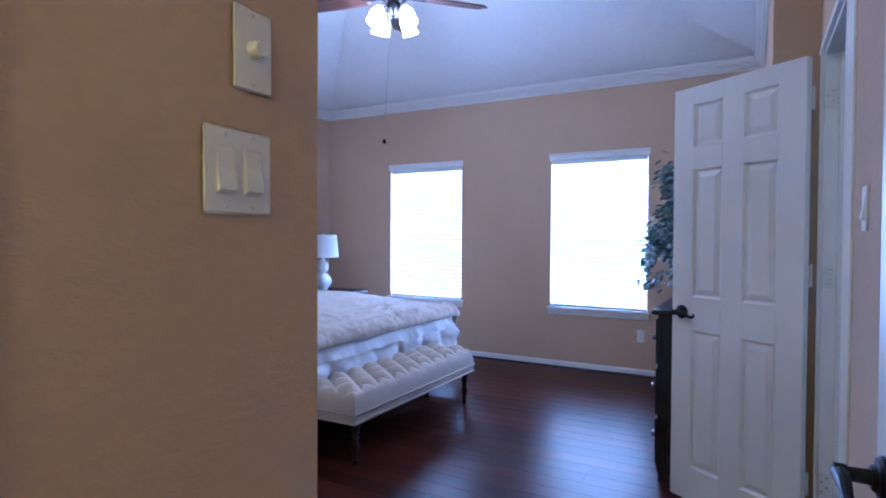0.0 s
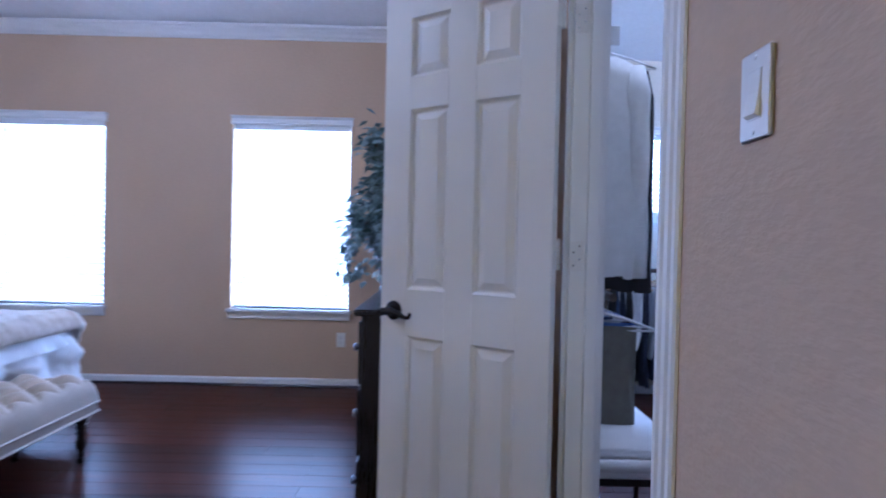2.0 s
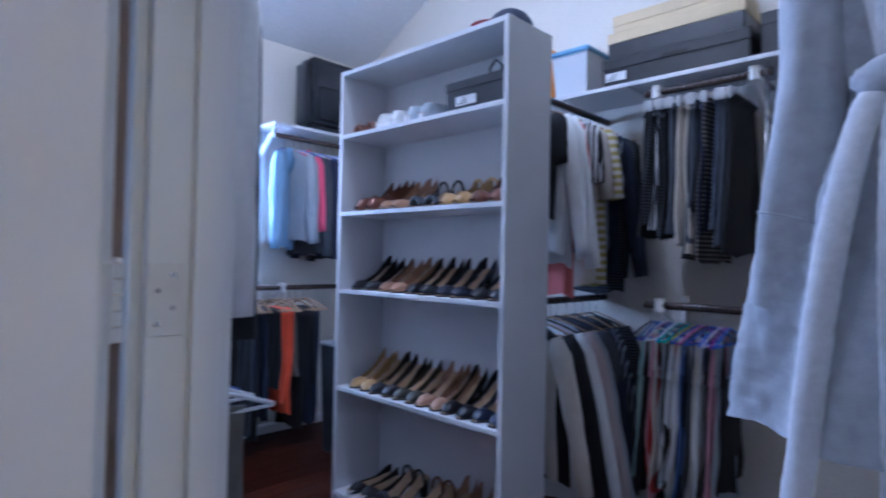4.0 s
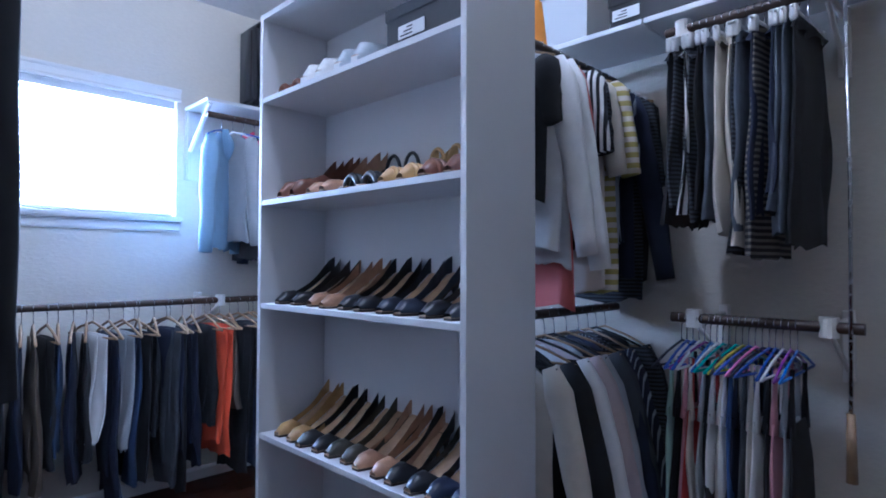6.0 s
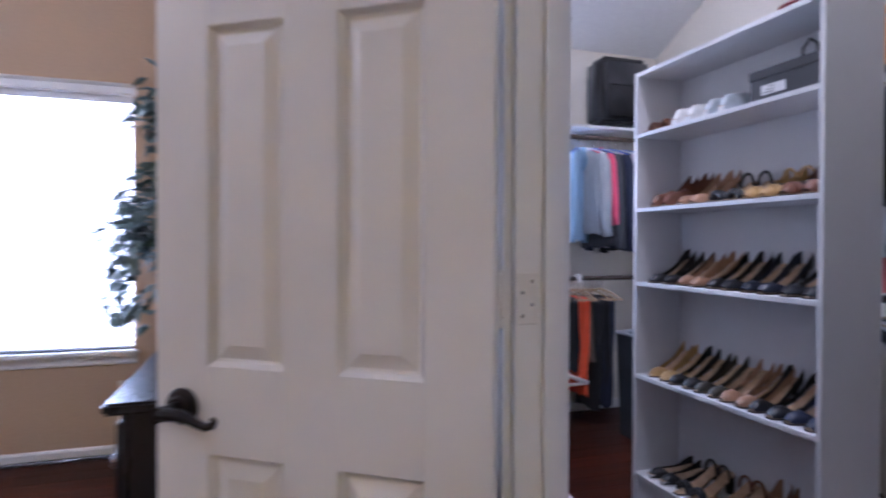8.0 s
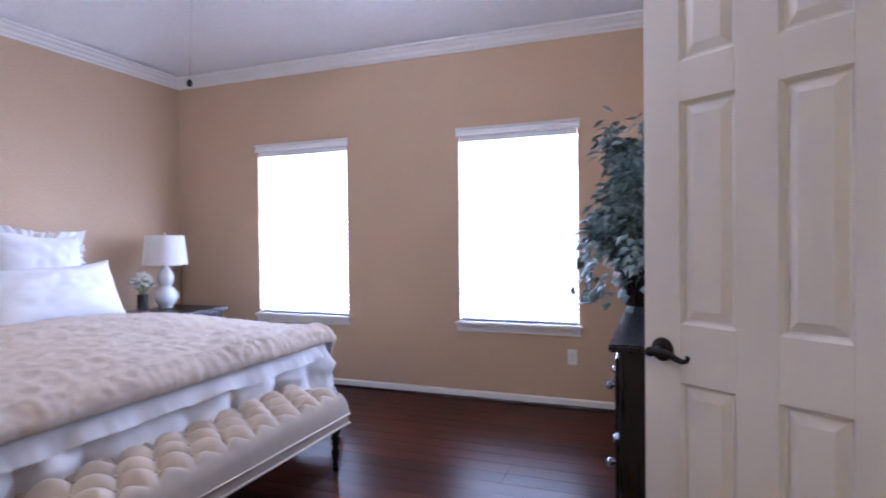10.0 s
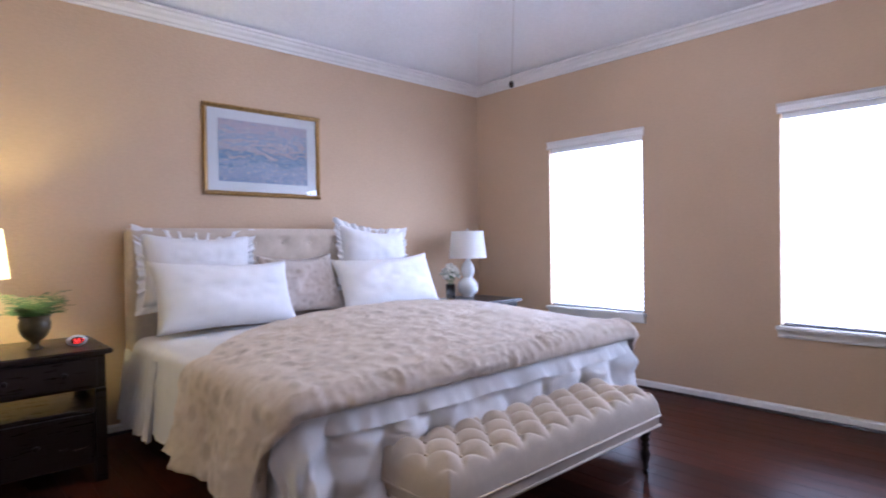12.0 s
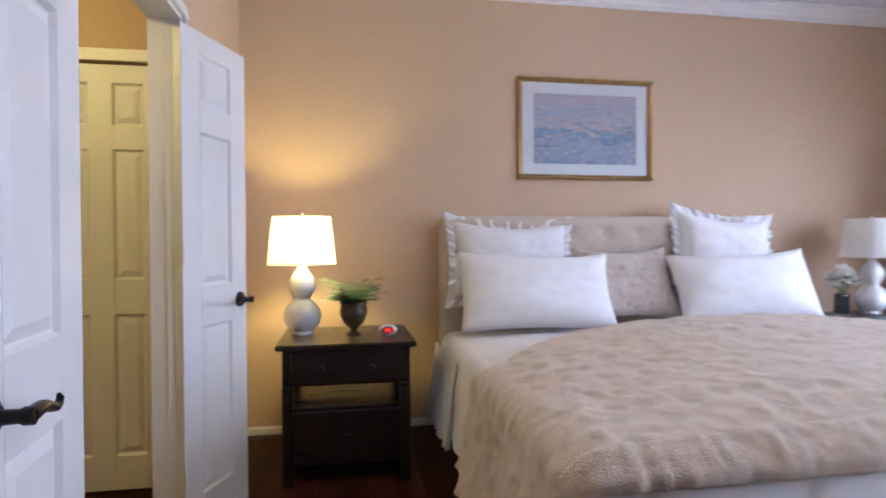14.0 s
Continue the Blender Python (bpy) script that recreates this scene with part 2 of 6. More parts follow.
wall_with_holes("wall_north", "x", NORTH, NORTH + 0.16, WEST - T, EAST + 0.0575, TOP + 0.5, WINS, M_WALL, "tan textured plaster bedroom wall with two windows")
wall_with_holes("wall_west", "y", WEST, WEST - T, -1.3, NORTH, TOP + 0.5, [], M_WALL, "tan textured plaster wall behind the bed")
DOOR_N, DOOR_S, DOOR_Z = 3.215, 2.465, 2.06
wall_with_holes("wall_east", "y", EAST, EAST + 0.0575, 0.0, NORTH, TOP + 0.5, [(DOOR_S, DOOR_N, 0, DOOR_Z)], M_WALL, "tan textured plaster wall with the closet doorway")
HALL_W, HALL_E, HALL_Z = -3.05, -2.06, 2.06
wall_with_holes("wall_south", "x", SOUTH, SOUTH - T, WEST, -1.2, TOP + 0.5, [(HALL_W, HALL_E, 0, HALL_Z)], M_WALL, "tan plaster wall with a double doorway to a hall")
STUB_Y = 1.15
bm = box(bmesh.new(), -1.2, -0.345, STUB_Y - T, STUB_Y, 0, TOP + 0.5)
box(bm, -1.315, -1.2, STUB_Y - T, SOUTH - T - 0.001, 0, TOP + 0.5)
structure("wall_jog", bm, M_WALL, "tan plaster wall jogging beside the entry", "wall")
bm = box(bmesh.new(), -0.345, -0.228, 0.680, STUB_Y, 0, TOP + 0.5, bevel=0.012, seg=3)
structure("wall_stub", bm, M_WALL, "tan textured plaster wall end carrying the light switches", "wall")
# entry hall behind the first eye
wall_with_holes("wall_entry_west", "y", -0.26, -0.355, -1.3, 0.569, 2.6, [], M_WALL, "tan plaster wall of the entry hall")
wall_with_holes("wall_entry_south", "x", -1.3, -1.415, WEST - T, EAST + T, 2.6, [], M_WALL, "tan plaster wall closing the hall")
wall_with_holes("wall_entry_east", "y", EAST + 0.1, EAST + 0.2, -1.3, 0.0, 2.6, [], M_WALL, "tan plaster wall of the entry hall")
structure("ceiling_hall", B(WEST, EAST + 0.1, -1.3, STUB_Y - T - 0.4, 2.6, 2.65), M_CEIL, "white hall ceiling", "ceiling")
structure("ceiling_hall_inner", B(WEST, -0.36, STUB_Y - T - 0.4, SOUTH - T - 0.002, 2.6, 2.65), M_CEIL, "white hall ceiling", "ceiling")

JOG_X, JOG_Y = 0.45, 3.40                               # the east wall steps in behind the dresser
structure("wall_east_jog", B(JOG_X, EAST - 0.001, JOG_Y, NORTH - 0.001, 0, TOP + 0.5), M_WALL, "tan textured plaster wall stepping out behind the dresser", "wall")
structure("ceiling_entry", B(JOG_X, EAST + 0.05, STUB_Y - 0.5, JOG_Y, EAVE, EAVE + 0.06), M_CEIL, "white ceiling over the closet door", "ceiling")

# ceiling: slopes that rise from every wall to a flat
S2 = STUB_Y - 0.5


def hip_ceiling(name, x0, x1, y0, y1, eave, top, pitch, label):
    r = (top - eave) / pitch
    bm = bmesh.new()
    lo = [bm.verts.new(p) for p in ((x0, y0, eave), (x1, y0, eave), (x1, y1, eave), (x0, y1, eave))]
    hi = [bm.verts.new(p) for p in ((x0 + r, y0 + r, top), (x1 - r, y0 + r, top), (x1 - r, y1 - r, top), (x0 + r, y1 - r, top))]
    for k in range(4):
        bm.faces.new((lo[k], hi[k], hi[(k + 1) % 4], lo[(k + 1) % 4]))
    bm.faces.new(hi[::-1])
    ext = bmesh.ops.extrude_face_region(bm, geom=bm.faces[:])
    bmesh.ops.translate(bm, vec=(0, 0, 0.06), verts=[v for v in ext["geom"] if isinstance(v, bmesh.types.BMVert)])
    return structure(name, bm, M_CEIL, label, "ceiling")


hip_ceiling("ceiling", WEST, JOG_X, S2, NORTH, EAVE, TOP, PITCH, "white vaulted bedroom ceiling sloping up from the walls")

CROWN = [(0, 0), (0.012, 0), (0.016, 0.014), (0.03, 0.022), (0.04, 0.042), (0.062, 0.058), (0.070, 0.074), (0.086, 0.078), (0.086, 0.096), (0, 0.096)]
BASE = [(0, 0), (0.014, 0), (0.014, 0.052), (0.009, 0.060), (0.004, 0.066), (0, 0.066)]
SHOE = [(0.0145, 0), (0.032, 0), (0.031, 0.008), (0.026, 0.015), (0.0145, 0.018)]
CZ = EAVE - 0.096


def trim(name, profile, p, q, label, mat=None):
    return structure(name, extrude(profile, p, q), mat or M_TRIM, label, "trim")


trim("crown_moulding_north", CROWN, (EAST, NORTH, CZ), (WEST, NORTH, CZ), "white stepped crown moulding")
trim("crown_moulding_west", CROWN, (WEST, NORTH, CZ), (WEST, SOUTH, CZ), "white stepped crown moulding")
trim("crown_moulding_east", CROWN, (EAST, 0.7, CZ), (EAST, JOG_Y, CZ), "white stepped crown moulding")
trim("crown_moulding_jog", CROWN, (JOG_X, JOG_Y - 0.086, CZ), (JOG_X, NORTH, CZ), "white stepped crown moulding")
trim("crown_moulding_south", CROWN, (WEST, SOUTH, CZ), (-1.2, SOUTH, CZ), "white stepped crown moulding")
trim("baseboard_north", BASE, (EAST, NORTH, 0), (WEST, NORTH, 0), "white painted baseboard with a shoe")
trim("baseboard_west", BASE, (WEST, NORTH, 0), (WEST, SOUTH, 0), "white painted baseboard with a shoe")
trim("baseboard_south", BASE, (WEST, SOUTH, 0), (HALL_W - 0.07, SOUTH, 0), "white painted baseboard")
trim("baseboard_east", BASE, (JOG_X, JOG_Y, 0), (JOG_X, NORTH, 0), "white painted baseboard")
trim("baseboard_switch_wall", BASE, (EAST, 0.75, 0), (EAST, DOOR_S - 0.075, 0), "white painted baseboard")

# ---- closet shell ----
wall_with_holes("wall_closet_north", "x", NORTH, NORTH + 0.16, EAST + 0.0575, CE + T, 4.4, [CWIN], M_CLOSET, "cream plaster closet wall with a small window")
wall_with_holes("wall_closet_west", "y", CW, EAST + 0.058, CS - T, NORTH, 4.4, [(DOOR_S, DOOR_N, 0, DOOR_Z)], M_CLOSET, "cream plaster closet wall with the doorway")
wall_with_holes("wall_closet_east", "y", CE, CE + T, CS - T, NORTH, 4.4, [], M_CLOSET, "cream plaster closet wall")
wall_with_holes("wall_closet_south", "x", CS, CS - T, CW, CE, 4.4, [], M_CLOSET, "cream plaster closet wall")
CTOP = 3.6
bm = bmesh.new()
ry = NORTH - (CTOP - CEAVE) / CPITCH
vs = [bm.verts.new(p) for p in ((CW, NORTH, CEAVE), (CE, NORTH, CEAVE), (CE, ry, CTOP), (CW, ry, CTOP), (CE, CS, CTOP), (CW, CS, CTOP))]
bm.faces.new((vs[0], vs[1], vs[2], vs[3]))
bm.faces.new((vs[3], vs[2], vs[4], vs[5]))
ext = bmesh.ops.extrude_face_region(bm, geom=bm.faces[:])
bmesh.ops.translate(bm, vec=(0, 0, 0.06), verts=[v for v in ext["geom"] if isinstance(v, bmesh.types.BMVert)])
structure("ceiling_closet", bm, M_CEIL, "white closet ceiling sloping down to the window wall", "ceiling")
trim("shoe_moulding_north", SHOE, (EAST, NORTH, 0), (WEST, NORTH, 0), "dark stained shoe moulding", M_ESPRESSO)
trim("shoe_moulding_west", SHOE, (WEST, NORTH, 0), (WEST, SOUTH, 0), "dark stained shoe moulding", M_ESPRESSO)
trim("baseboard_closet", BASE, (CE, NORTH, 0), (CW, NORTH, 0), "white painted baseboard")
structure("floor", B(WEST - 0.2, CE + 0.2, -1.5, NORTH + 0.2, -0.1, -0.010), M_GAP, "dark cherry hardwood plank floor", "floor")
structure("ground", B(-300, 300, -300, 300, -0.6, -0.5), plain("lawn", (0.06, 0.09, 0.03), 0.9, 0.3, 2.0), "ground outside", "ground")
structure("roof", B(WEST - 0.4, CE + 0.4, -1.8, NORTH + 0.4, 4.5, 4.6), plain("roof_shingle", (0.05, 0.045, 0.04), 0.9), "roof over the rooms", "roof")

# ---- doors ----


def rings(bm, loops, close_last=True):
    vs = [[bm.verts.new(p) for p in loop] for loop in loops]
    for a, b in zip(vs, vs[1:]):
        n = len(a)
        for k in range(n):
            bm.faces.new((a[k], a[(k + 1) % n], b[(k + 1) % n], b[k]))
    if close_last:
        bm.faces.new(vs[-1])


def panel_face(bm, x0, x1, z0, z1, y, s):
    """A moulded raised panel let into a door's face at y; s: +1 faces +y, -1 faces -y."""
    loops = []
    for inset, depth in ((0, 0), (0.008, 0.012), (0.014, 0.013), (0.040, 0.003), (0.042, 0.003)):
        q = [(x0 + inset, y - s * depth, z0 + inset), (x1 - inset, y - s * depth, z0 + inset), (x1 - inset, y - s * depth, z1 - inset), (x0 + inset, y - s * depth, z1 - inset)]
        loops.append(q if s < 0 else q[::-1])
    rings(bm, loops)


ROWS_Z = [(0.175, 0.85), (1.012, 1.632), (1.742, 1.945)]


def lever_handle(parent, x, y, z, s, way):
    """Round rose, neck and a scrolled lever; s: side of the leaf, way: direction of the lever along the leaf."""
    h = new("door_handle")
    h.parent, h.location = parent, (x, y, z)
    turn = pose(0, 0, 0, -90 * s, 0, 0)
    part("rose", lathe([(0.0, 0), (0.034, 0), (0.034, 0.005), (0.030, 0.010), (0.022, 0.012), (0.018, 0.018), (0, 0.018)], 24), M_BRONZE, h, "", 2, turn)
    part("neck", lathe([(0.0, 0.012), (0.012, 0.012), (0.011, 0.045), (0.014, 0.05), (0.014, 0.064), (0, 0.066)], 16), M_BRONZE, h, "", 2, turn)
    pts = [(way * a, s * 0.057, b) for a, b in ((0, 0), (0.02, 0.001), (0.04, 0.002), (0.06, -0.002), (0.08, -0.010), (0.096, -0.014), (0.108, -0.010), (0.113, -0.002), (0.107, 0.003))]
    part("lever", tube(pts, [0.012, 0.012, 0.011, 0.0095, 0.008, 0.0075, 0.007, 0.006, 0.004], 10), M_BRONZE, h, "dark bronze scrolled lever", 2)


def door_leaf(parent, w, cols, h=2.03, t=0.035, handle_x=None, stile=0.1):
    """A panelled leaf from the hinge (x = 0) to the free edge (x = w), its faces at y = 0 and y = t."""
    leaf = new("leaf")
    leaf.parent = parent
    mid = 0.106
    pw = (w - 2 * stile - (cols - 1) * mid) / cols
    xs = [(stile + k * (pw + mid), stile + k * (pw + mid) + pw) for k in range(cols)]
    fr = bmesh.new()
    edges = [0] + [v for p in xs for v in p] + [w]
    for a, b in zip(edges[::2], edges[1::2]):
        box(fr, a, b, 0, t, 0.012, h, bevel=0.0015)
    zs = [0.012] + [v for p in ROWS_Z for v in p] + [h]
    for a, b in xs:
        for c, d in zip(zs[::2], zs[1::2]):
            box(fr, a, b, 0, t, c, d)
    part("stiles_and_rails", fr, M_DOOR, leaf)
    for a, b in xs:
        for c, d in ROWS_Z:
            bm = bmesh.new()
            panel_face(bm, a, b, c, d, 0, -1)
            panel_face(bm, a, b, c, d, t, 1)
            part("panel", bm, M_DOOR, leaf)
    if handle_x:
        way = -1 if handle_x > w / 2 else 1
        lever_handle(parent, handle_x, 0, 0.935, -1, way)
        lever_handle(parent, handle_x, t, 0.935, 1, way)
    return leaf


def hinges(parent, where, y=0.0):
    """Three butt hinges: a knuckle of five barrels, one plate on the leaf's edge and one let into the jamb."""
    for z in (0.25, 1.10, 1.82):
        bm = box(bmesh.new(), -0.002, 0.0, y + 0.001, y + 0.033, z, z + 0.089, bevel=0.0006)
        for k in range(5):
            lathe([(0, 0), (0.0062, 0.0004), (0.0062, 0.0164), (0, 0.0168)], 10, bm, (-0.004, y - 0.005, z + 0.001 + k * 0.0176))
        lathe([(0, 0), (0.005, 0), (0.004, 0.005), (0, 0.006)], 10, bm, (-0.004, y - 0.005, z + 0.089))
        h = part("hinge", bm, M_HINGE, parent, "white painted butt hinge", 2)
        if where:
            face = parent.matrix_world.inverted() @ where
            part("jamb_plate", B(0, 0.042, -0.003, 0, z, z + 0.089, bevel=0.001), M_HINGE, h, "", False, face)
            for a, b in ((0.012, 0.015), (0.030, 0.034), (0.012, 0.055), (0.030, 0.074)):
                part("screw", lathe([(0, 0), (0.0036, 0), (0.003, 0.001), (0, 0.0008)], 10), M_CHROME, h, "", True, face @ pose(a, -0.003, z + b, 90, 0, 0))


def door_thing(name, m, w, cols, label, handle_x=None, stile=0.1, jamb_at=None):
    d = thing(name, m, label, "door", "", "structure")
    door_leaf(d, w, cols, handle_x=handle_x, stile=stile)
    hinges(d, jamb_at)
    return d


# closet door: hinged at the north jamb, swung wide open
HX, HY, ANG = 0.585, 3.165, 146.0
door_thing("door_1", pose(HX, HY, 0, 0, 0, ANG), 0.645, 2, "white six-panel closet door standing open with bronze lever", 0.585, 0.114, Matrix.Translation((EAST - 0.004, DOOR_N - 0.018, 0)))
# entry door: lying open along the switch wall
door_thing("door_2", pose(0.615, 0.79, 0, 0, 0, 91.2), 0.76, 2, "white six-panel entry door folded back against the wall", 0.70, 0.105)
# pair of narrow doors to the hall
door_thing("door_3", pose(HALL_W + 0.03, SOUTH + 0.006, 0, 0, 0, 158), 0.44, 1, "narrow white panelled door swung open beside the nightstand", 0.385, 0.115, pose(HALL_W + 0.006, SOUTH - 0.038, 0, 0, 0, 90))
d4 = thing("door_4", pose(HALL_E + 0.03, SOUTH + 0.03, 0, 0, 0, 5), "narrow white panelled door swung back against the wall", "door", "", "structure")
door_leaf(d4, 0.457, 1, handle_x=0.40, stile=0.115)
hinges(d4, None, 0.0)
# door at the end of the hall
door_thing("door_5", pose(-3.632, 0.58, 0, 0, 0, 90), 0.61, 2, "closed cream six-panel door in the lit hall", None, 0.114)
wall_with_holes("wall_hall_end", "y", -3.626, -3.74, -1.3, SOUTH - T - 0.001, 2.6, [(0.575, 1.195, 0, 2.04)], M_WALL, "tan plaster wall at the end of the hall")

CASING = [(0, 0), (0.018, 0), (0.018, 0.012), (0.014, 0.018), (0.014, 0.034), (0.010, 0.04), (0.010, 0.052), (0.006, 0.058), (0, 0.058)]


def casing(name, face, axis, a, b, z, sign, label):
    """Moulded casing round an opening from a to b on a wall face; sign: which way it stands proud."""
    bm = bmesh.new()

    def P(along, up):
        return (face, along, up) if axis == "y" else (along, face, up)

    out = (sign, 0, 0) if axis == "y" else (0, sign, 0)
    side = (0, 1, 0) if axis == "y" else (1, 0, 0)
    neg = tuple(-v for v in side)
    extrude(CASING, P(a, 0), P(a, z), neg, out, bm)
    extrude(CASING, P(b, 0), P(b, z), side, out, bm)
    extrude(CASING, P(a - 0.058, z + 0.002), P(b + 0.058, z + 0.002), (0, 0, 1), out, bm)
    return structure(name, bm, M_TRIM, label, "trim")


def jamb(name, axis, f0, f1, a, b, z, label):
    """Lining of an opening: two side boards, a head and the stops."""
    t = thing(name, pose(0, 0, 0), label, "trim", "", "structure")
    f0, f1 = min(f0, f1) - 0.004, max(f0, f1) + 0.004

    def bx(piece, p, q, lo, hi, c0=f0, c1=f1):
        part(piece, B(*((c0, c1, p, q) if axis == "y" else (p, q, c0, c1)), lo, hi, bevel=0.001), M_TRIM, t)

    bx("side_board", a, a + 0.006, 0, z)
    bx("side_board", b - 0.018, b, 0, z)
    bx("head_board", a + 0.006, b - 0.018, z - 0.018, z)
    m = (f0 + f1) / 2
    bx("door_stop", a + 0.006, a + 0.012, 0, z - 0.018, m, m + 0.035)
    bx("door_stop", b - 0.030, b - 0.018, 0, z - 0.018, m, m + 0.035)
    return t


casing("casing_closet", EAST, "y", DOOR_S, DOOR_N, DOOR_Z, -1, "white moulded door casing")
casing("casing_closet_inside", CW, "y", DOOR_S, DOOR_N, DOOR_Z, 1, "white moulded door casing")
jamb("jamb_closet", "y", EAST, CW, DOOR_S, DOOR_N, DOOR_Z, "white door jamb and stop")
casing("casing_hall", SOUTH, "x", HALL_W, HALL_E, HALL_Z, 1, "white moulded door casing")
jamb("jamb_hall", "x", SOUTH - T, SOUTH, HALL_W, HALL_E, HALL_Z, "white door jamb and stop")
casing("casing_hall_end", -3.626, "y", 0.572, 1.198, 2.042, 1, "white moulded casing round the hall door")
bm = box(bmesh.new(), -0.26, -0.216, 0.57, 0.672, 0, 2.06, bevel=0.004)
box(bm, -0.34, -0.262, 0.57, 0.678, 0, 2.06)
structure("casing_entry", bm, M_TRIM, "white casing of the entry doorway", "trim")

# ---- switch plates, outlet ----


def switch_plate(m, gangs, label, knob=False):
    w = 0.070 + 0.046 * (gangs - 1)
    t = thing("light_switch", m, label, "light switch")
    part("plate", B(-w / 2, w / 2, 0, 0.006, -0.0575, 0.0575, bevel=0.004, seg=3), M_PLATE, t, "", 2)
    for g in range(gangs):
        x = (g - (gangs - 1) / 2) * 0.046
        if knob:
            part("dimmer_knob", lathe([(0, 0.004), (0.0125, 0.004), (0.0118, 0.022), (0.010, 0.024), (0, 0.024)], 20), M_PLATE, t, "round dimmer knob", 2, pose(x, 0, 0, -90, 0, 0))
        else:
            bm = bmesh.new()
            extrude([(0.005, -0.0295), (0.0072, -0.0295), (0.0135, -0.026), (0.0085, 0.002), (0.0072, 0.0295), (0.005, 0.0295)], (x - 0.0138, 0, 0), (x + 0.0138, 0, 0), (0, 0, 1), (0, 1, 0), bm)
            part("rocker", bm, M_PLATE, t)
            part("surround", B(x - 0.0158, x + 0.0158, 0.0055, 0.0068, -0.032, 0.032, bevel=0.0005), M_HINGE, t)
        for z in (-0.0475, 0.0475):
            part("screw", lathe([(0, 0.005), (0.0032, 0.005), (0.0028, 0.0072), (0, 0.0074)], 10), M_HINGE, t, "", 2, pose(x, 0, z, -90, 0, 0))
    return t


switch_plate(pose(-0.228, 0.975, 1.380, 0, 0, -90), 2, "white two-gang rocker switch on the tan wall end")
switch_plate(pose(-0.228, 1.000, 1.550, 0, 0, -90), 1, "white dimmer switch with a round knob above the rockers", True)
switch_plate(pose(EAST, 2.190, 1.372, 0, 0, 90), 1, "white single rocker switch beside the closet door")
o = thing("wall_outlet", pose(-0.534, NORTH, 0.378, 0, 0, 180), "white duplex electrical outlet low on the wall", "outlet")
part("plate", B(-0.035, 0.035, 0, 0.006, -0.0575, 0.0575, bevel=0.003, seg=2), M_PLATE, o, "", 2)
for z in (-0.02, 0.02):
    part("socket", B(-0.0165, 0.0165, 0.005, 0.008, z - 0.014, z + 0.014, bevel=0.004), M_HINGE, o)

# ---- windows and blinds ----
M_VINYL = plain("white_vinyl", (0.80, 0.80, 0.80), 0.4, 0.03)
M_SLAT = plain("white_blind_slat", (0.86, 0.86, 0.85), 0.45, 0.03, 4.0)
_sn = M_SLAT.node_tree
_tr, _mx = _sn.nodes.new("ShaderNodeBsdfTranslucent"), _sn.nodes.new("ShaderNodeMixShader")
_tr.inputs[0].default_value = (0.9, 0.92, 0.95, 1)
_mx.inputs[0].default_value = 0.12
_sn.links.new(_sn.nodes["Principled BSDF"].outputs[0], _mx.inputs[1])
_sn.links.new(_tr.outputs[0], _mx.inputs[2])
_sn.links.new(_mx.outputs[0], _sn.nodes["Material Output"].inputs[0])
M_GLASS, _gn, _gb = _m("clear_glass")
_gb.inputs["Transmission Weight"].default_value, _gb.inputs["Roughness"].default_value, _gb.inputs["IOR"].default_value = 1.0, 0.0, 1.45
M_CORD = plain("white_cord", (0.75, 0.75, 0.73), 0.8)


def window(name, x0, x1, z0, z1, label):
    w = thing(name, pose(0, NORTH, 0), label, "window", "", "structure")
    bm = bmesh.new()
    for a, b, c, d in ((x0, x0 + 0.04, z0, z1), (x1 - 0.04, x1, z0, z1), (x0 + 0.04, x1 - 0.04, z0, z0 + 0.04), (x0 + 0.04, x1 - 0.04, z1 - 0.04, z1), (x0 + 0.04, x1 - 0.04, (z0 + z1) / 2 - 0.018, (z0 + z1) / 2 + 0.018)):
        box(bm, a, b, 0.112, 0.15, c, d, bevel=0.003)
    part("window_frame", bm, M_VINYL, w)
    for c, d in ((z0 + 0.04, (z0 + z1) / 2 - 0.018), ((z0 + z1) / 2 + 0.018, z1 - 0.04)):
        p = part("pane", B(x0 + 0.04, x1 - 0.04, 0.128, 0.132, c, d), M_GLASS, w)
        p.visible_shadow = False
    part("window_sill", B(x0 - 0.028, x1 + 0.028, -0.045, 0.11, z0 - 0.032, z0, bevel=0.008, seg=2), M_TRIM, w, "", 2)
    part("apron", extrude([(0, -0.052), (0.012, -0.052), (0.016, -0.04), (0.016, -0.004), (0, -0.004)], (x0 - 0.016, 0, z0 - 0.03), (x1 + 0.016, 0, z0 - 0.03), (0, 0, 1), (0, -1, 0)), M_TRIM, w)


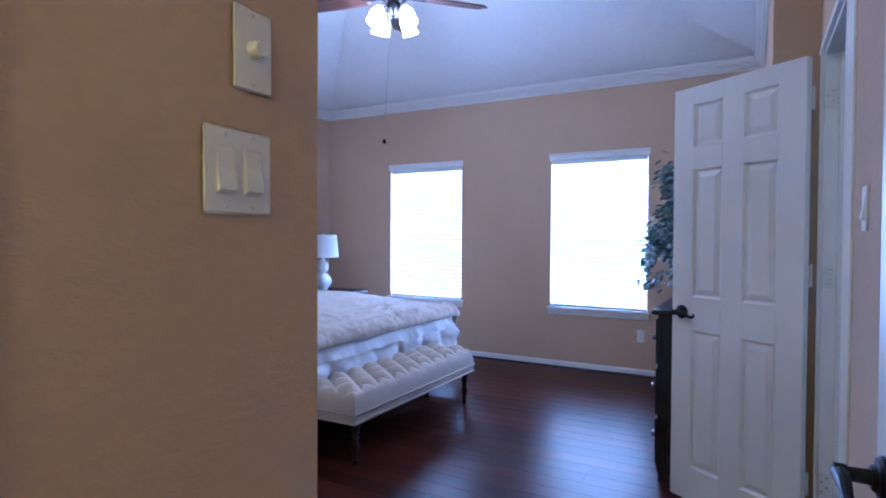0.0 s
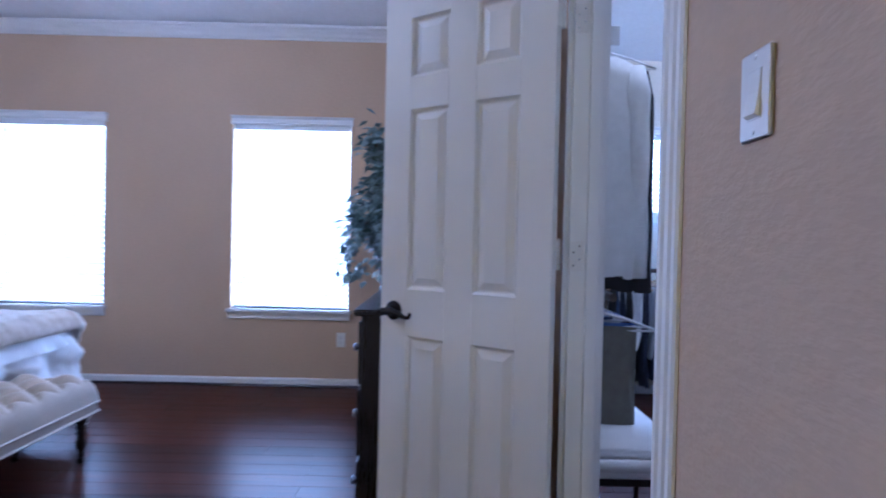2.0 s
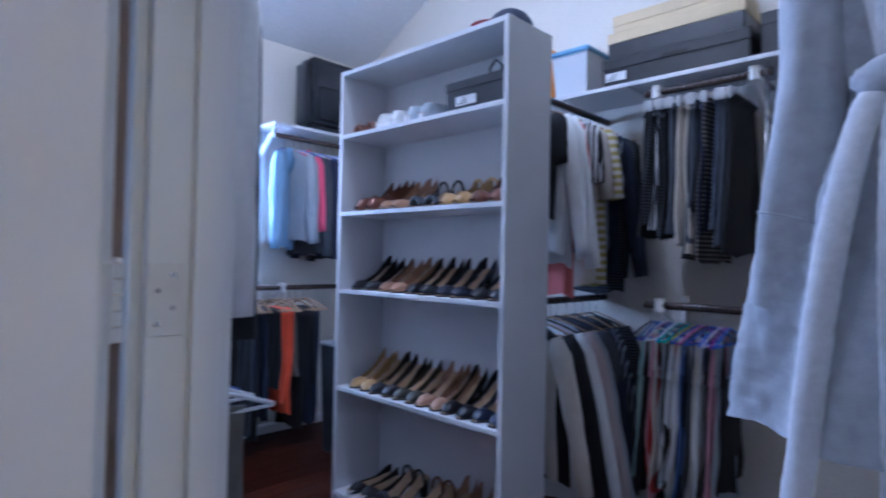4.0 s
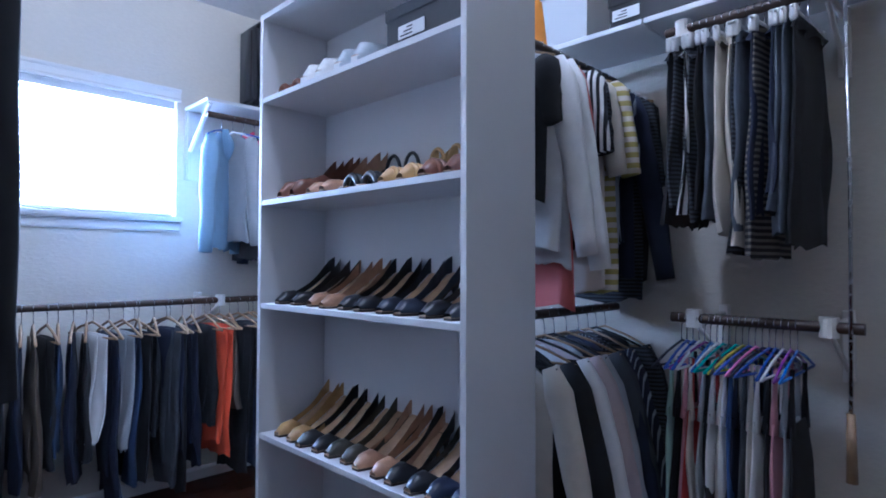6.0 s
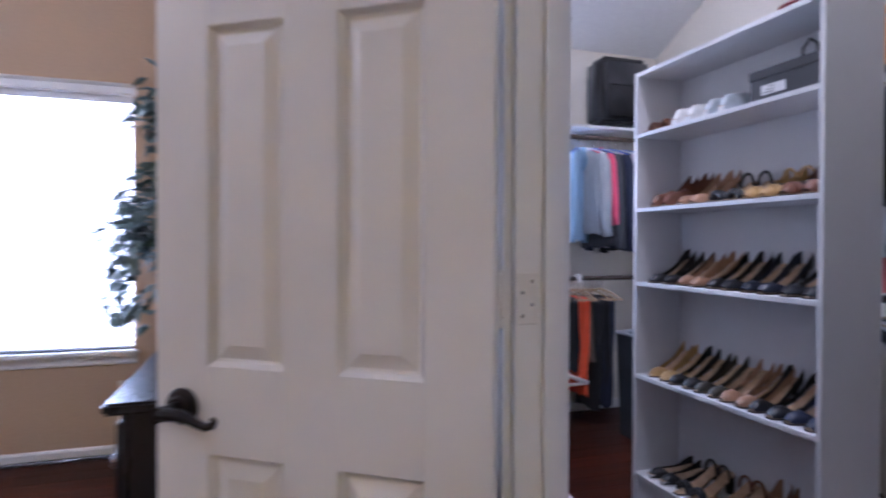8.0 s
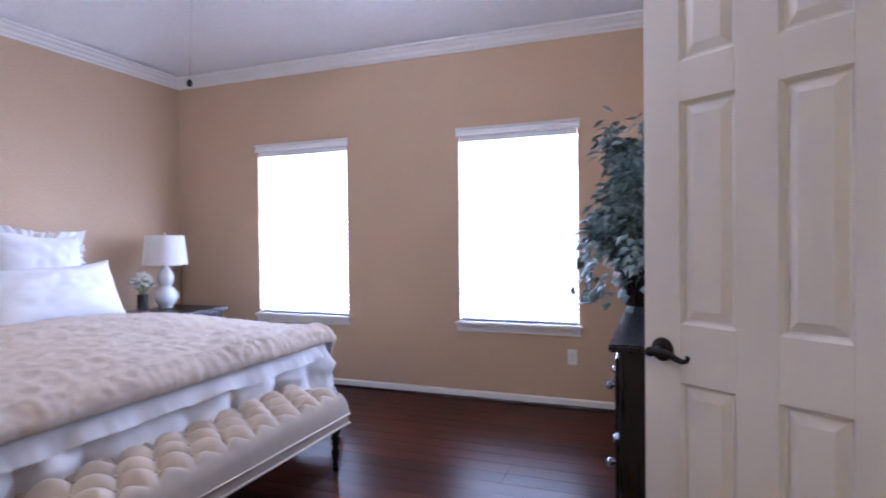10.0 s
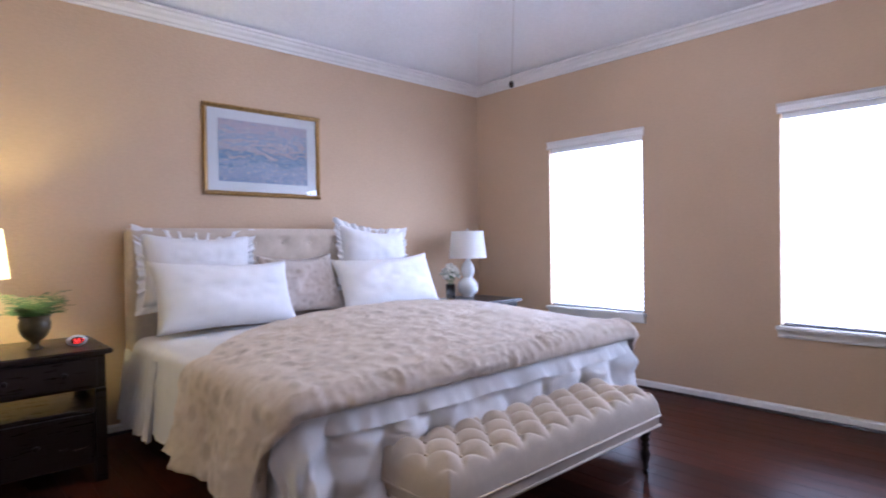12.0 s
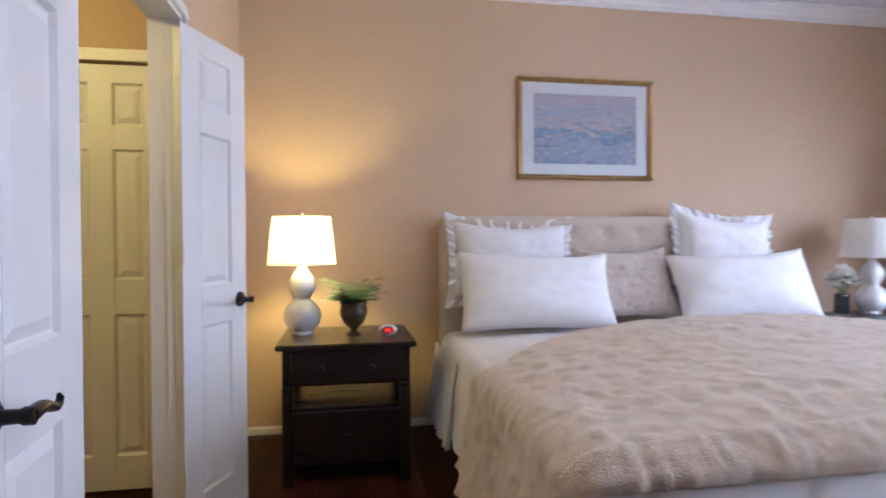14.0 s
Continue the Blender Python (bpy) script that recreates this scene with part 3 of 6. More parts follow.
def blind(x0, x1, z0, z1, label, tilt=14.0):
    t = thing("window_blind", pose((x0 + x1) / 2, NORTH, z0), label, "window blind", "window blinds")
    w = (x1 - x0) / 2
    part("valance", extrude([(-0.002, 0), (0.020, 0), (0.022, 0.010), (0.016, 0.016), (0.016, 0.046), (0.024, 0.054), (0.028, 0.066), (-0.002, 0.066)], (-w - 0.02, 0, z1 - z0 - 0.010), (w + 0.02, 0, z1 - z0 - 0.010), (0, 0, 1), (0, -1, 0)), M_TRIM, t)
    part("head_rail", B(-w + 0.004, w - 0.004, 0.012, 0.058, z1 - z0 - 0.05, z1 - z0 - 0.004, bevel=0.002), M_VINYL, t)
    h, pitch = z1 - z0, 0.0425
    n = int((h - 0.08) / pitch)
    bm = bmesh.new()
    prof = [(-0.025, -0.0015), (-0.012, 0.0), (0.0, 0.0006), (0.012, 0.0), (0.025, -0.0015), (0.025, 0.0012), (0.0, 0.0034), (-0.025, 0.0012)]
    extrude(prof, (-w + 0.006, 0, 0), (w - 0.006, 0, 0), (0, 0, 1), (0, 1, 0), bm)
    first = part("slat", bm, M_SLAT, t)
    for k in range(n):
        o = first if k == 0 else new("slat", first.data)
        o.parent = t
        jig = math.sin(k * 12.9) * 0.8
        o.matrix_local = pose(math.sin(k * 7.1) * 0.0015, 0.04, 0.045 + k * pitch, tilt + jig, 0, math.sin(k * 3.7) * 0.05)
    part("bottom_rail", B(-w + 0.006, w - 0.006, 0.02, 0.06, 0.006, 0.022, bevel=0.004), M_SLAT, t, "", False, pose(0, 0, 0, 0, 0.35, 0))
    for x in (-w * 0.62, w * 0.62):
        part("ladder_cord", tube([(x, 0.012, 0.015), (x, 0.012, h - 0.05)], 0.0012, 5), M_CORD, t)


for k, (a, b, c, d) in enumerate(WINS):
    window(f"window_{k + 1}", a, b, c, d, "bright white-framed window with painted sill")
    blind(a + 0.005, b - 0.005, c, d - 0.004, "white slatted blind lowered over the bedroom window")
window("window_3", *CWIN, "small bright closet window with painted sill")
blind(CWIN[0] + 0.005, CWIN[1] - 0.005, CWIN[2], CWIN[3] - 0.004, "white slatted blind lowered over the closet window")
structure("backdrop", B(-9, 8, NORTH + 2.5, NORTH + 2.55, -0.45, 6), glow("bright_overcast_sky", (0.93, 0.96, 1.0), 1.8), "blown-out pale sky outside", "backdrop")

# ---- bed ----
M_LINEN = cloth("beige_linen_upholstery", (0.50, 0.42, 0.33), 500, 0.08, 0.2)
M_BENCH = cloth("cream_linen_upholstery", (0.49, 0.405, 0.305), 500, 0.06, 0.2)
M_WHITE = cloth("white_cotton", (0.74, 0.73, 0.73), 600, 0.05, 0.15, 0.9, 9.0)
M_SHEET = cloth("white_cotton_sateen", (0.70, 0.68, 0.66), 600, 0.05, 0.2, 0.7, 9.0)


def damask(name, a, c, scale):
    mat, nt, b = _m(name)
    v = _coord(nt)
    vor = nt.nodes.new("ShaderNodeTexVoronoi")
    vor.inputs["Scale"].default_value, vor.inputs["Randomness"].default_value = scale, 0.45
    warp = nt.nodes.new("ShaderNodeMix")
    nt.links.new(v, vor.inputs["Vector"])
    n1, n2 = _noise(nt, v, scale * 3.2, 4), _noise(nt, v, 260, 2)
    d = nt.nodes.new("ShaderNodeMath")
    d.operation, d.inputs[1].default_value = "MULTIPLY_ADD", 0.35
    nt.links.new(n1, d.inputs[0])
    nt.links.new(vor.outputs["Distance"], d.inputs[2])
    col = _ramp(nt, d.outputs[0], [(0.42, a), (0.56, c), (0.80, c), (0.95, shade(a, 1.1))])
    nt.links.new(col, b.inputs["Base Color"])
    b.inputs["Roughness"].default_value, b.inputs["Sheen Weight"].default_value = 0.8, 0.5
    h = nt.nodes.new("ShaderNodeMath")
    h.operation = "ADD"
    nt.links.new(d.outputs[0], h.inputs[0])
    nt.links.new(n2, h.inputs[1])
    _bump(nt, b, h.outputs[0], 0.9, 0.008)
    nt.nodes.remove(warp)
    return mat


M_BLANKET = damask("taupe_rosette_plush", (0.52, 0.41, 0.295), (0.655, 0.535, 0.41), 8.5)
M_CUSHION = damask("taupe_damask", (0.47, 0.38, 0.31), (0.60, 0.51, 0.44), 15.0)

BX0, BX1, BY0, BY1, BZ = -4.10, -2.02, 2.63, 4.83, 0.655
bed = thing("bed", pose(-3.1, 3.7, 0), "king bed with a tufted beige upholstered headboard", "bed")
L = pose(3.1, -3.7, 0)


def tufts(u, v, spots, r=0.085, depth=0.03):
    d = min(math.hypot(u - a, v - b) for a, b in spots)
    return -depth * math.exp(-(d / (r * 0.55)) ** 1.3)


HB0, HB1, HBZ = 2.60, 4.74, 1.345
spots = [(HB0 + 0.16 + 0.23 * k + (0.115 if r % 2 else 0), 1.235 - 0.17 * r) for r in range(3) for k in range(9 - r % 2)]


def hb(u, v):
    y, z = HB0 + (HB1 - HB0) * u, 0.3 + (HBZ - 0.3) * v
    rim = min(y - HB0, HB1 - y, HBZ - z)
    x = -4.165 + 0.028 * min(1, rim / 0.03) ** 0.5 if rim < 0.03 else -4.137
    if rim > 0.06:
        x += tufts(y, z, spots)
    return (x, y, z)


bm = grid(150, 74, hb)
box(bm, -4.255, -4.166, HB0, HB1, 0.3, HBZ, bevel=0.015, seg=2)
part("headboard", bm, M_LINEN, bed, "tufted beige linen headboard", True, L)
for k, (a, b) in enumerate(spots):
    part("button", lathe([(0, 0), (0.011, 0), (0.009, 0.005), (0, 0.008)], 10), M_LINEN, bed, "", True, L @ pose(-4.162, a, b, 0, 90, 0))
for y in (HB0 + 0.06, HB1 - 0.12):
    part("leg", B(-4.24, -4.18, y, y + 0.06, 0, 0.3, bevel=0.004), M_ESPRESSO, bed, "", False, L)
part("box_spring", B(BX0 + 0.02, BX1 - 0.05, BY0 + 0.06, BY1 - 0.06, 0.12, 0.36, bevel=0.02, seg=2), M_LINEN, bed, "", True, L)
part("mattress", B(BX0 + 0.01, BX1 - 0.04, BY0 + 0.05, BY1 - 0.05, 0.365, 0.625, bevel=0.05, seg=4), M_WHITE, bed, "", True, L)
for x in (BX0 + 0.1, BX1 - 0.12):
    for y in (BY0 + 0.12, BY1 - 0.12):
        part("foot", lathe([(0, 0), (0.02, 0), (0.025, 0.12), (0, 0.12)], 12), M_ESPRESSO, bed, "", True, L @ pose(x, y, 0))


def drape(s, t, x1, y0, y1, z, r=0.07, flare=0.10):
    """Where a point (s, t) of a flat cloth comes to lie over a bed's top that ends at x1, y0, y1; also its overhang."""
    ox, oy = max(0.0, s - x1), max(0.0, y0 - t, t - y1)
    d = math.hypot(ox, oy)
    bx, by = min(s, x1), min(max(t, y0), y1)
    if d < 1e-6:
        return Vector((bx, by, z)), 0.0, Vector((0, 0, 1))
    w = Vector((ox / d, (oy if t > y1 else -oy) / d, 0))
    a = min(d / r, math.pi / 2)
    rest = max(0.0, d - r * math.pi / 2)
    p = Vector((bx, by, z)) + w * (r * math.sin(a) + rest * flare) - Vector((0, 0, r * (1 - math.cos(a)) + rest * 0.985))
    return p, rest, (w * math.sin(a) + Vector((0, 0, math.cos(a)))).normalized()


def plump(s, t):
    """The stuffed rise of the bedding towards its middle."""
    a, b = (s - BX0) / (BX1 - BX0), (t - BY0) / (BY1 - BY0)
    return 0.12 * max(0.0, math.sin(math.pi * min(1, max(0, b ** 1.25)))) ** 0.55 * max(0.0, min(1.0, (1 - a) / 0.40)) ** 0.6 * max(0.0, min(1.0, (a - 0.15) / 0.3)) if 0 < a < 1 and 0 < b < 1 else 0.0


def duvet(u, v):
    s, t = BX0 + 0.22 + (BX1 + 0.50 - BX0 - 0.22) * u, BY0 - 0.50 + (BY1 - BY0 + 1.0) * v
    p, rest, n = drape(s, t, BX1, BY0, BY1, BZ + 0.012, 0.075, 0.05)
    p.z += plump(s, t)
    soft = 0.012 * nz(s * 2.2, t * 2.2, 3) + 0.006 * nz(s * 6, t * 6, 1) + 0.0025 * nz(s * 15, t * 15, 5)
    k = min(1, rest / 0.10)
    if s > BX1:
        # gathered puffs along the foot
        puff = abs(math.sin(math.pi * (t - BY0 + 0.20 * nz(t * 1.7, 4) + 0.30 * (rest - 0.2) * nz(t * 3, 2)) / 0.34)) ** 0.85
        fade = min(1, max(0, rest - 0.02) / 0.10)
        soft += fade * (0.056 * puff - 0.014) + 0.038 * fade * nz(t * 4 + s * 5, s * 7 - t * 2) + 0.011 * fade * nz(t * 14 + s * 9, s * 12) + 0.004 * fade * nz(t * 34, s * 26)
        p.x += 0.10 * fade * max(0.0, rest - 0.08)
    elif t < BY0 or t > BY1:
        soft += k * (0.020 * math.sin(s * 11 + 2.5 * nz(s * 2.5, 7)) + 0.010 * nz(s * 14, t * 2))
    return p + n * soft


comforter = tagged(part("comforter", grid(150, 200, duvet), M_SHEET, None, "", True), "white cotton comforter draped over the bed with gathered foot", "comforter")


def flange(u, v):
    """A loose stitched border that waves and folds round the foot's corners."""
    y = BY0 - 0.06 + (BY1 - BY0 + 0.12) * v
    end = max(0.0, 1 - min(y - (BY0 - 0.06), BY1 + 0.06 - y) / 0.22)
    wave = 0.016 * nz(v * 13, 2) + 0.010 * math.sin(v * 47 + 3 * nz(v * 9, 1)) + 0.006 * nz(v * 40, 6)
    return Vector((BX1 + 0.084 + 0.042 * u + wave * (0.25 + u) - 0.14 * end ** 2, y, BZ - 0.055 - 0.075 * u + 0.018 * nz(v * 8, 3) * u + 0.5 * wave * u))


bm = grid(10, 260, flange)
part("flange", bm, M_SHEET, comforter, "flat stitched flange", True)
for side in (0, 1):
    bm = bmesh.new()
    y = BY0 - 0.075 if side == 0 else BY1 + 0.075
    sg = -1 if side == 0 else 1
    grid(160, 12, lambda u, v: Vector((BX0 + 0.10 + 0.62 * u, y + sg * (0.012 + 0.045 * v + 0.014 * (0.3 + v) * math.sin(u * 46 + 4 * nz(u * 6, 2)) + 0.010 * nz(u * 22, v * 3)), 0.600 - 0.42 * v + 0.016 * nz(u * 9, 3))), bm)
    part("ruffle", bm, M_SHEET, comforter, "gathered white ruffle", True)


def throw(u, v):
    t = BY0 - 0.52 + (BY1 - BY0 + 0.52 + 0.40) * v
    head = -2.85 - 0.65 * ((t - BY0) / 2.2) ** 0.5 if t > BY0 else -2.85 - 0.55 * (BY0 - t)
    head += 0.03 * nz(v * 4, 9)
    s = head + (BX1 + 0.13 - head) * u
    p, rest, n = drape(s, t, BX1 + 0.005, BY0 - 0.012, BY1 + 0.012, BZ + 0.030, 0.085, 0.14)
    p.z += plump(s, t)
    edge = min(1.0, min(u, 1 - u) / 0.02)
    soft = 0.012 * nz(s * 2.2, t * 2.2, 8) + 0.010 * (1 - abs(nz(s * 5 + t * 3, t * 5 - s * 4, 2))) ** 3 + 0.006 * (1 - abs(nz(s * 11 - t * 6, t * 10 + s * 5, 7))) ** 3 + 0.003 * nz(s * 17, t * 17, 6) + 0.003 * nz(s * 34, t * 34, 4) + 0.018 * edge ** 0.5
    if u > 0.92:
        soft += 0.016 * abs(nz(t * 24, s * 9, 2)) + 0.012 * abs(nz(t * 55, s * 30, 1)) + 0.010
    if t < BY0 or t > BY1:
        k = min(1, rest / 0.12)
        soft += k * (0.030 * math.sin(s * 13 + 2 * nz(s * 2, 3)) + 0.012 * nz(s * 16, t * 3))
        p.x += k * 0.10 * (0.5 - u)
    return p + n * soft


bl = tagged(part("blanket", grid(170, 220, throw), M_BLANKET, None, "", True), "taupe plush rosette blanket spread over the foot of the bed", "blanket")
_so = bl.modifiers.new("thick", "SOLIDIFY")
_so.thickness, _so.offset = 0.022, -1.0


def cushion(name, m, w, h, d, mat, label, ruffle=0.0, seed=0.0, sag=0.0):
    """A stuffed pillow in the xz plane, its thickness along y."""
    t = thing(name, m, label, "pillow")
    bm = bmesh.new()
    nu, nv = 30, 22

    def face(sg):
        def fn(u, v):
            a, b = 2 * u - 1, 2 * v - 1
            full = max(0.0, (1 - abs(a) ** 2.6) * (1 - abs(b) ** 2.6)) ** 0.55
            x = a * w / 2 * (1 - 0.07 * (1 - b * b))
            z = b * h / 2 * (1 - 0.11 * (1 - a * a)) - sag * (1 - a * a) * (b + 1) / 2
            y = sg * d / 2 * full * (1 + 0.14 * nz(a * 1.7 + seed, b * 1.7, sg)) + sg * 0.010 * full * nz(a * 5 + seed, b * 5, 2) - sg * 0.010 * full * (1 - abs(nz(a * 2.2 + seed, b * 1.1 - a, 5))) ** 6
            return Vector((x, y, z + h / 2))
        return fn

    grid(nu, nv, face(1), bm)
    b2 = grid(nu, nv, face(-1))
    for f in b2.faces:
        f.normal_flip()
    me = bpy.data.meshes.new("half")
    b2.to_mesh(me)
    b2.free()
    bm.from_mesh(me)
    bpy.data.meshes.remove(me)
    bmesh.ops.remove_doubles(bm, verts=bm.verts, dist=1e-5)
    part("filling", bm, mat, t, "", True)
    if ruffle:
        def fringe(u, v):
            a = 2 * math.pi * u
            k = max(abs(math.cos(a)), abs(math.sin(a)))
            x, z = math.cos(a) / k, math.sin(a) / k
            grow = -0.028 + (ruffle + 0.028) * v + 0.010 * v * nz(u * 60, seed, 2)
            q = Vector((x * (w / 2 * (1 - 0.07 * (1 - z * z)) + grow), 0.0, h / 2 + z * (h / 2 * (1 - 0.11 * (1 - x * x)) + grow)))
            q.y = 0.015 * v * math.sin(u * 190 + 9 * nz(u * 25, seed)) + 0.020 * v * nz(u * 60, seed)
            q.z -= sag * (1 - x * x) * (z + 1) / 2
            return q
        part("ruffle", grid(420, 5, fringe), mat, t, "ruffled edge", True)
    return t


cushion("pillow", pose(-4.03, 3.02, 0.825, -14, 1.5, 90), 0.74, 0.50, 0.27, M_WHITE, "white ruffled euro pillow leaning on the headboard", 0.046, 1.0, 0.02)
cushion("pillow", pose(-4.02, 4.45, 0.855, -14, 6, 90), 0.68, 0.52, 0.28, M_WHITE, "white ruffled euro pillow tilted against the headboard", 0.046, 4.0, 0.02)
cushion("pillow", pose(-3.83, 3.70, 0.72, -24, 0, 90), 0.62, 0.47, 0.20, M_CUSHION, "taupe damask square cushion between the white pillows", 0.0, 7.0, 0.02)
cushion("pillow", pose(-3.64, 3.07, 0.695, -24, 1.5, 92), 0.92, 0.47, 0.29, M_WHITE, "large white cotton pillow propped on the bed", 0.0, 9.0, 0.015)
cushion("pillow", pose(-3.66, 4.38, 0.70, -24, -2, 88), 0.92, 0.46, 0.29, M_WHITE, "large white cotton pillow propped on the bed", 0.0, 12.0, 0.015)

# ---- tufted bench ----
BN0, BN1, BNX0, BNX1 = 2.93, 4.45, -1.965, -1.53
bench = thing("bench", pose(-1.715, 3.71, 0), "cream tufted upholstered bench with turned dark legs at the bed's foot", "bench")
L2 = pose(1.715, -3.71, 0)
TX, TY, BXM = 0.205, 0.168, (BNX0 + BNX1) / 2
bsp = []
for i in range(-14, 15):
    for j in range(-14, 15):
        p, q = BXM + (i + j) / 2 * TX, (BN0 + BN1) / 2 + (i - j) / 2 * TY
        if BNX0 + 0.05 < p < BNX1 - 0.05 and BN0 + 0.07 < q < BN1 - 0.07:
            bsp.append((p, q))


def seat(u, v):
    x, y = BNX0 + (BNX1 - BNX0) * u, BN0 + (BN1 - BN0) * v
    rim = min(x - BNX0, BNX1 - x, y - BN0, BN1 - y)
    z = 0.306 + 0.155 * (1 - (1 - min(1.0, max(0, rim) / 0.095)) ** 2.2) ** 0.6
    p, q = (x - BXM) / TX + (y - (BN0 + BN1) / 2) / TY, (x - BXM) / TX - (y - (BN0 + BN1) / 2) / TY
    puff = abs(math.sin(math.pi * p) * math.sin(math.pi * q)) ** 0.5
    inner = min(1.0, max(0.0, rim - 0.012) / 0.07)
    z -= 0.050 * inner * inner * (3 - 2 * inner) * (1 - puff)
    return (x, y, z + 0.002 * nz(x * 14, y * 14))


bm = grid(66, 230, seat)
part("cushion", bm, M_BENCH, bench, "button-tufted cream linen seat", True, L2)
part("apron", B(BNX0 + 0.004, BNX1 - 0.004, BN0 + 0.004, BN1 - 0.004, 0.252, 0.305, bevel=0.006, seg=2), M_BENCH, bench, "", 2, L2)
for p, q in bsp:
    part("button", lathe([(0, 0), (0.010, 0), (0.008, 0.005), (0, 0.007)], 8), M_BENCH, bench, "", True, L2 @ pose(p, q, 0.418))
for z in (0.305, 0.256):
    part("piping", tube([(BNX0, BN0, z), (BNX1, BN0, z), (BNX1, BN1, z), (BNX0, BN1, z), (BNX0, BN0, z)], 0.006, 6), M_BENCH, bench, "corded piping", True, L2)
LEG = [(0, 0.03), (0.012, 0.03), (0.015, 0.05), (0.011, 0.06), (0.020, 0.085), (0.024, 0.11), (0.016, 0.135), (0.013, 0.145), (0.022, 0.155), (0.022, 0.163), (0.014, 0.172), (0.024, 0.186), (0.024, 0.194), (0.016, 0.200), (0.028, 0.215), (0.028, 0.253), (0, 0.253)]
for x in (BNX0 + 0.05, BNX1 - 0.05):
    for y in (BN0 + 0.07, BN1 - 0.07):
        g = part("leg", lathe(LEG, 20), M_ESPRESSO, bench, "turned dark wood leg", True, L2 @ pose(x, y, 0))
        part("caster", lathe([(0, -0.008), (0.015, -0.008), (0.017, 0), (0.015, 0.008), (0, 0.008)], 14), M_BRONZE, g, "", True, pose(0, 0, 0.017, 90, 0, 0))

# ---- nightstands ----


def nightstand(y0, y1, label):
    n = thing("nightstand", pose(-3.8, (y0 + y1) / 2, 0), label, "nightstand", "nightstands beside the bed")
    w = (y1 - y0) / 2
    part("top", B(-0.29, 0.31, -w, w, 0.668, 0.695, bevel=0.006, seg=2), M_ESPRESSO, n, "", 2)
    part("case", B(-0.27, 0.275, -w + 0.03, w - 0.03, 0.49, 0.667, bevel=0.002), M_ESPRESSO, n)
    d = part("drawer", B(0.276, 0.288, -w + 0.07, w - 0.07, 0.505, 0.652, bevel=0.004), M_ESPRESSO, n)
    for y in (-0.12, 0.12):
        part("knob", lathe([(0, 0), (0.006, 0), (0.006, 0.012), (0.014, 0.018), (0.012, 0.026), (0, 0.028)], 14), M_BRONZE, d, "", True, pose(0.288, y, 0.58, 0, 90, 0))
    for x in (-0.25, 0.255):
        for y in (-w + 0.055, w - 0.055):
            part("leg", B(x - 0.025, x + 0.025, y - 0.027, y + 0.027, 0, 0.489, bevel=0.003), M_ESPRESSO, n)
    part("shelf", B(-0.245, 0.262, -w + 0.04, w - 0.04, 0.362, 0.384, bevel=0.003), M_ESPRESSO, n)
    low = part("lower_drawer", B(-0.245, 0.268, -w + 0.083, w - 0.083, 0.10, 0.360, bevel=0.003), M_ESPRESSO, n)
    part("knob", lathe([(0, 0), (0.006, 0), (0.006, 0.012), (0.014, 0.018), (0.012, 0.026), (0, 0.028)], 14), M_BRONZE, low, "", True, pose(0.268, 0, 0.24, 0, 90, 0))
    for y in (-w + 0.036, w - 0.040):
        part("side_panel", B(-0.224, 0.229, y, y + 0.004, 0.10, 0.489), M_ESPRESSO, n)
    return n


nightstand(1.685, 2.362, "dark espresso wooden nightstand with drawers and open niche")
nightstand(5.07, 5.725, "dark espresso wooden nightstand near the window corner")

# ---- table lamps ----
M_CERAMIC = plain("white_glazed_ceramic", (0.72, 0.72, 0.72), 0.15, 0.05, 14.0, 0.08, 30.0, coat=0.6)
M_SHADE, _ln, _lb = _m("white_fabric_shade")
_t2, _m2 = _ln.nodes.new("ShaderNodeBsdfTranslucent"), _ln.nodes.new("ShaderNodeMixShader")
_lb.inputs["Base Color"].default_value, _lb.inputs["Roughness"].default_value = (0.80, 0.79, 0.77, 1), 0.9
_t2.inputs[0].default_value = (0.84, 0.76, 0.58, 1)
_m2.inputs[0].default_value = 0.30
_bump(_ln, _lb, _noise(_ln, _coord(_ln), 600, 2), 0.2, 0.001)
_ln.links.new(_lb.outputs[0], _m2.inputs[1])
_ln.links.new(_t2.outputs[0], _m2.inputs[2])
_ln.links.new(_m2.outputs[0], _ln.nodes["Material Output"].inputs[0])
M_BRASS = plain("brushed_nickel", (0.5, 0.47, 0.42), 0.3, 0.1, 30.0, metal=1.0)


def open_tube(r0, r1, z0, z1, n=48):
    return grid(n, 6, lambda u, v: ((r0 + (r1 - r0) * v) * math.cos(2 * math.pi * u), (r0 + (r1 - r0) * v) * math.sin(2 * math.pi * u), z0 + (z1 - z0) * v))


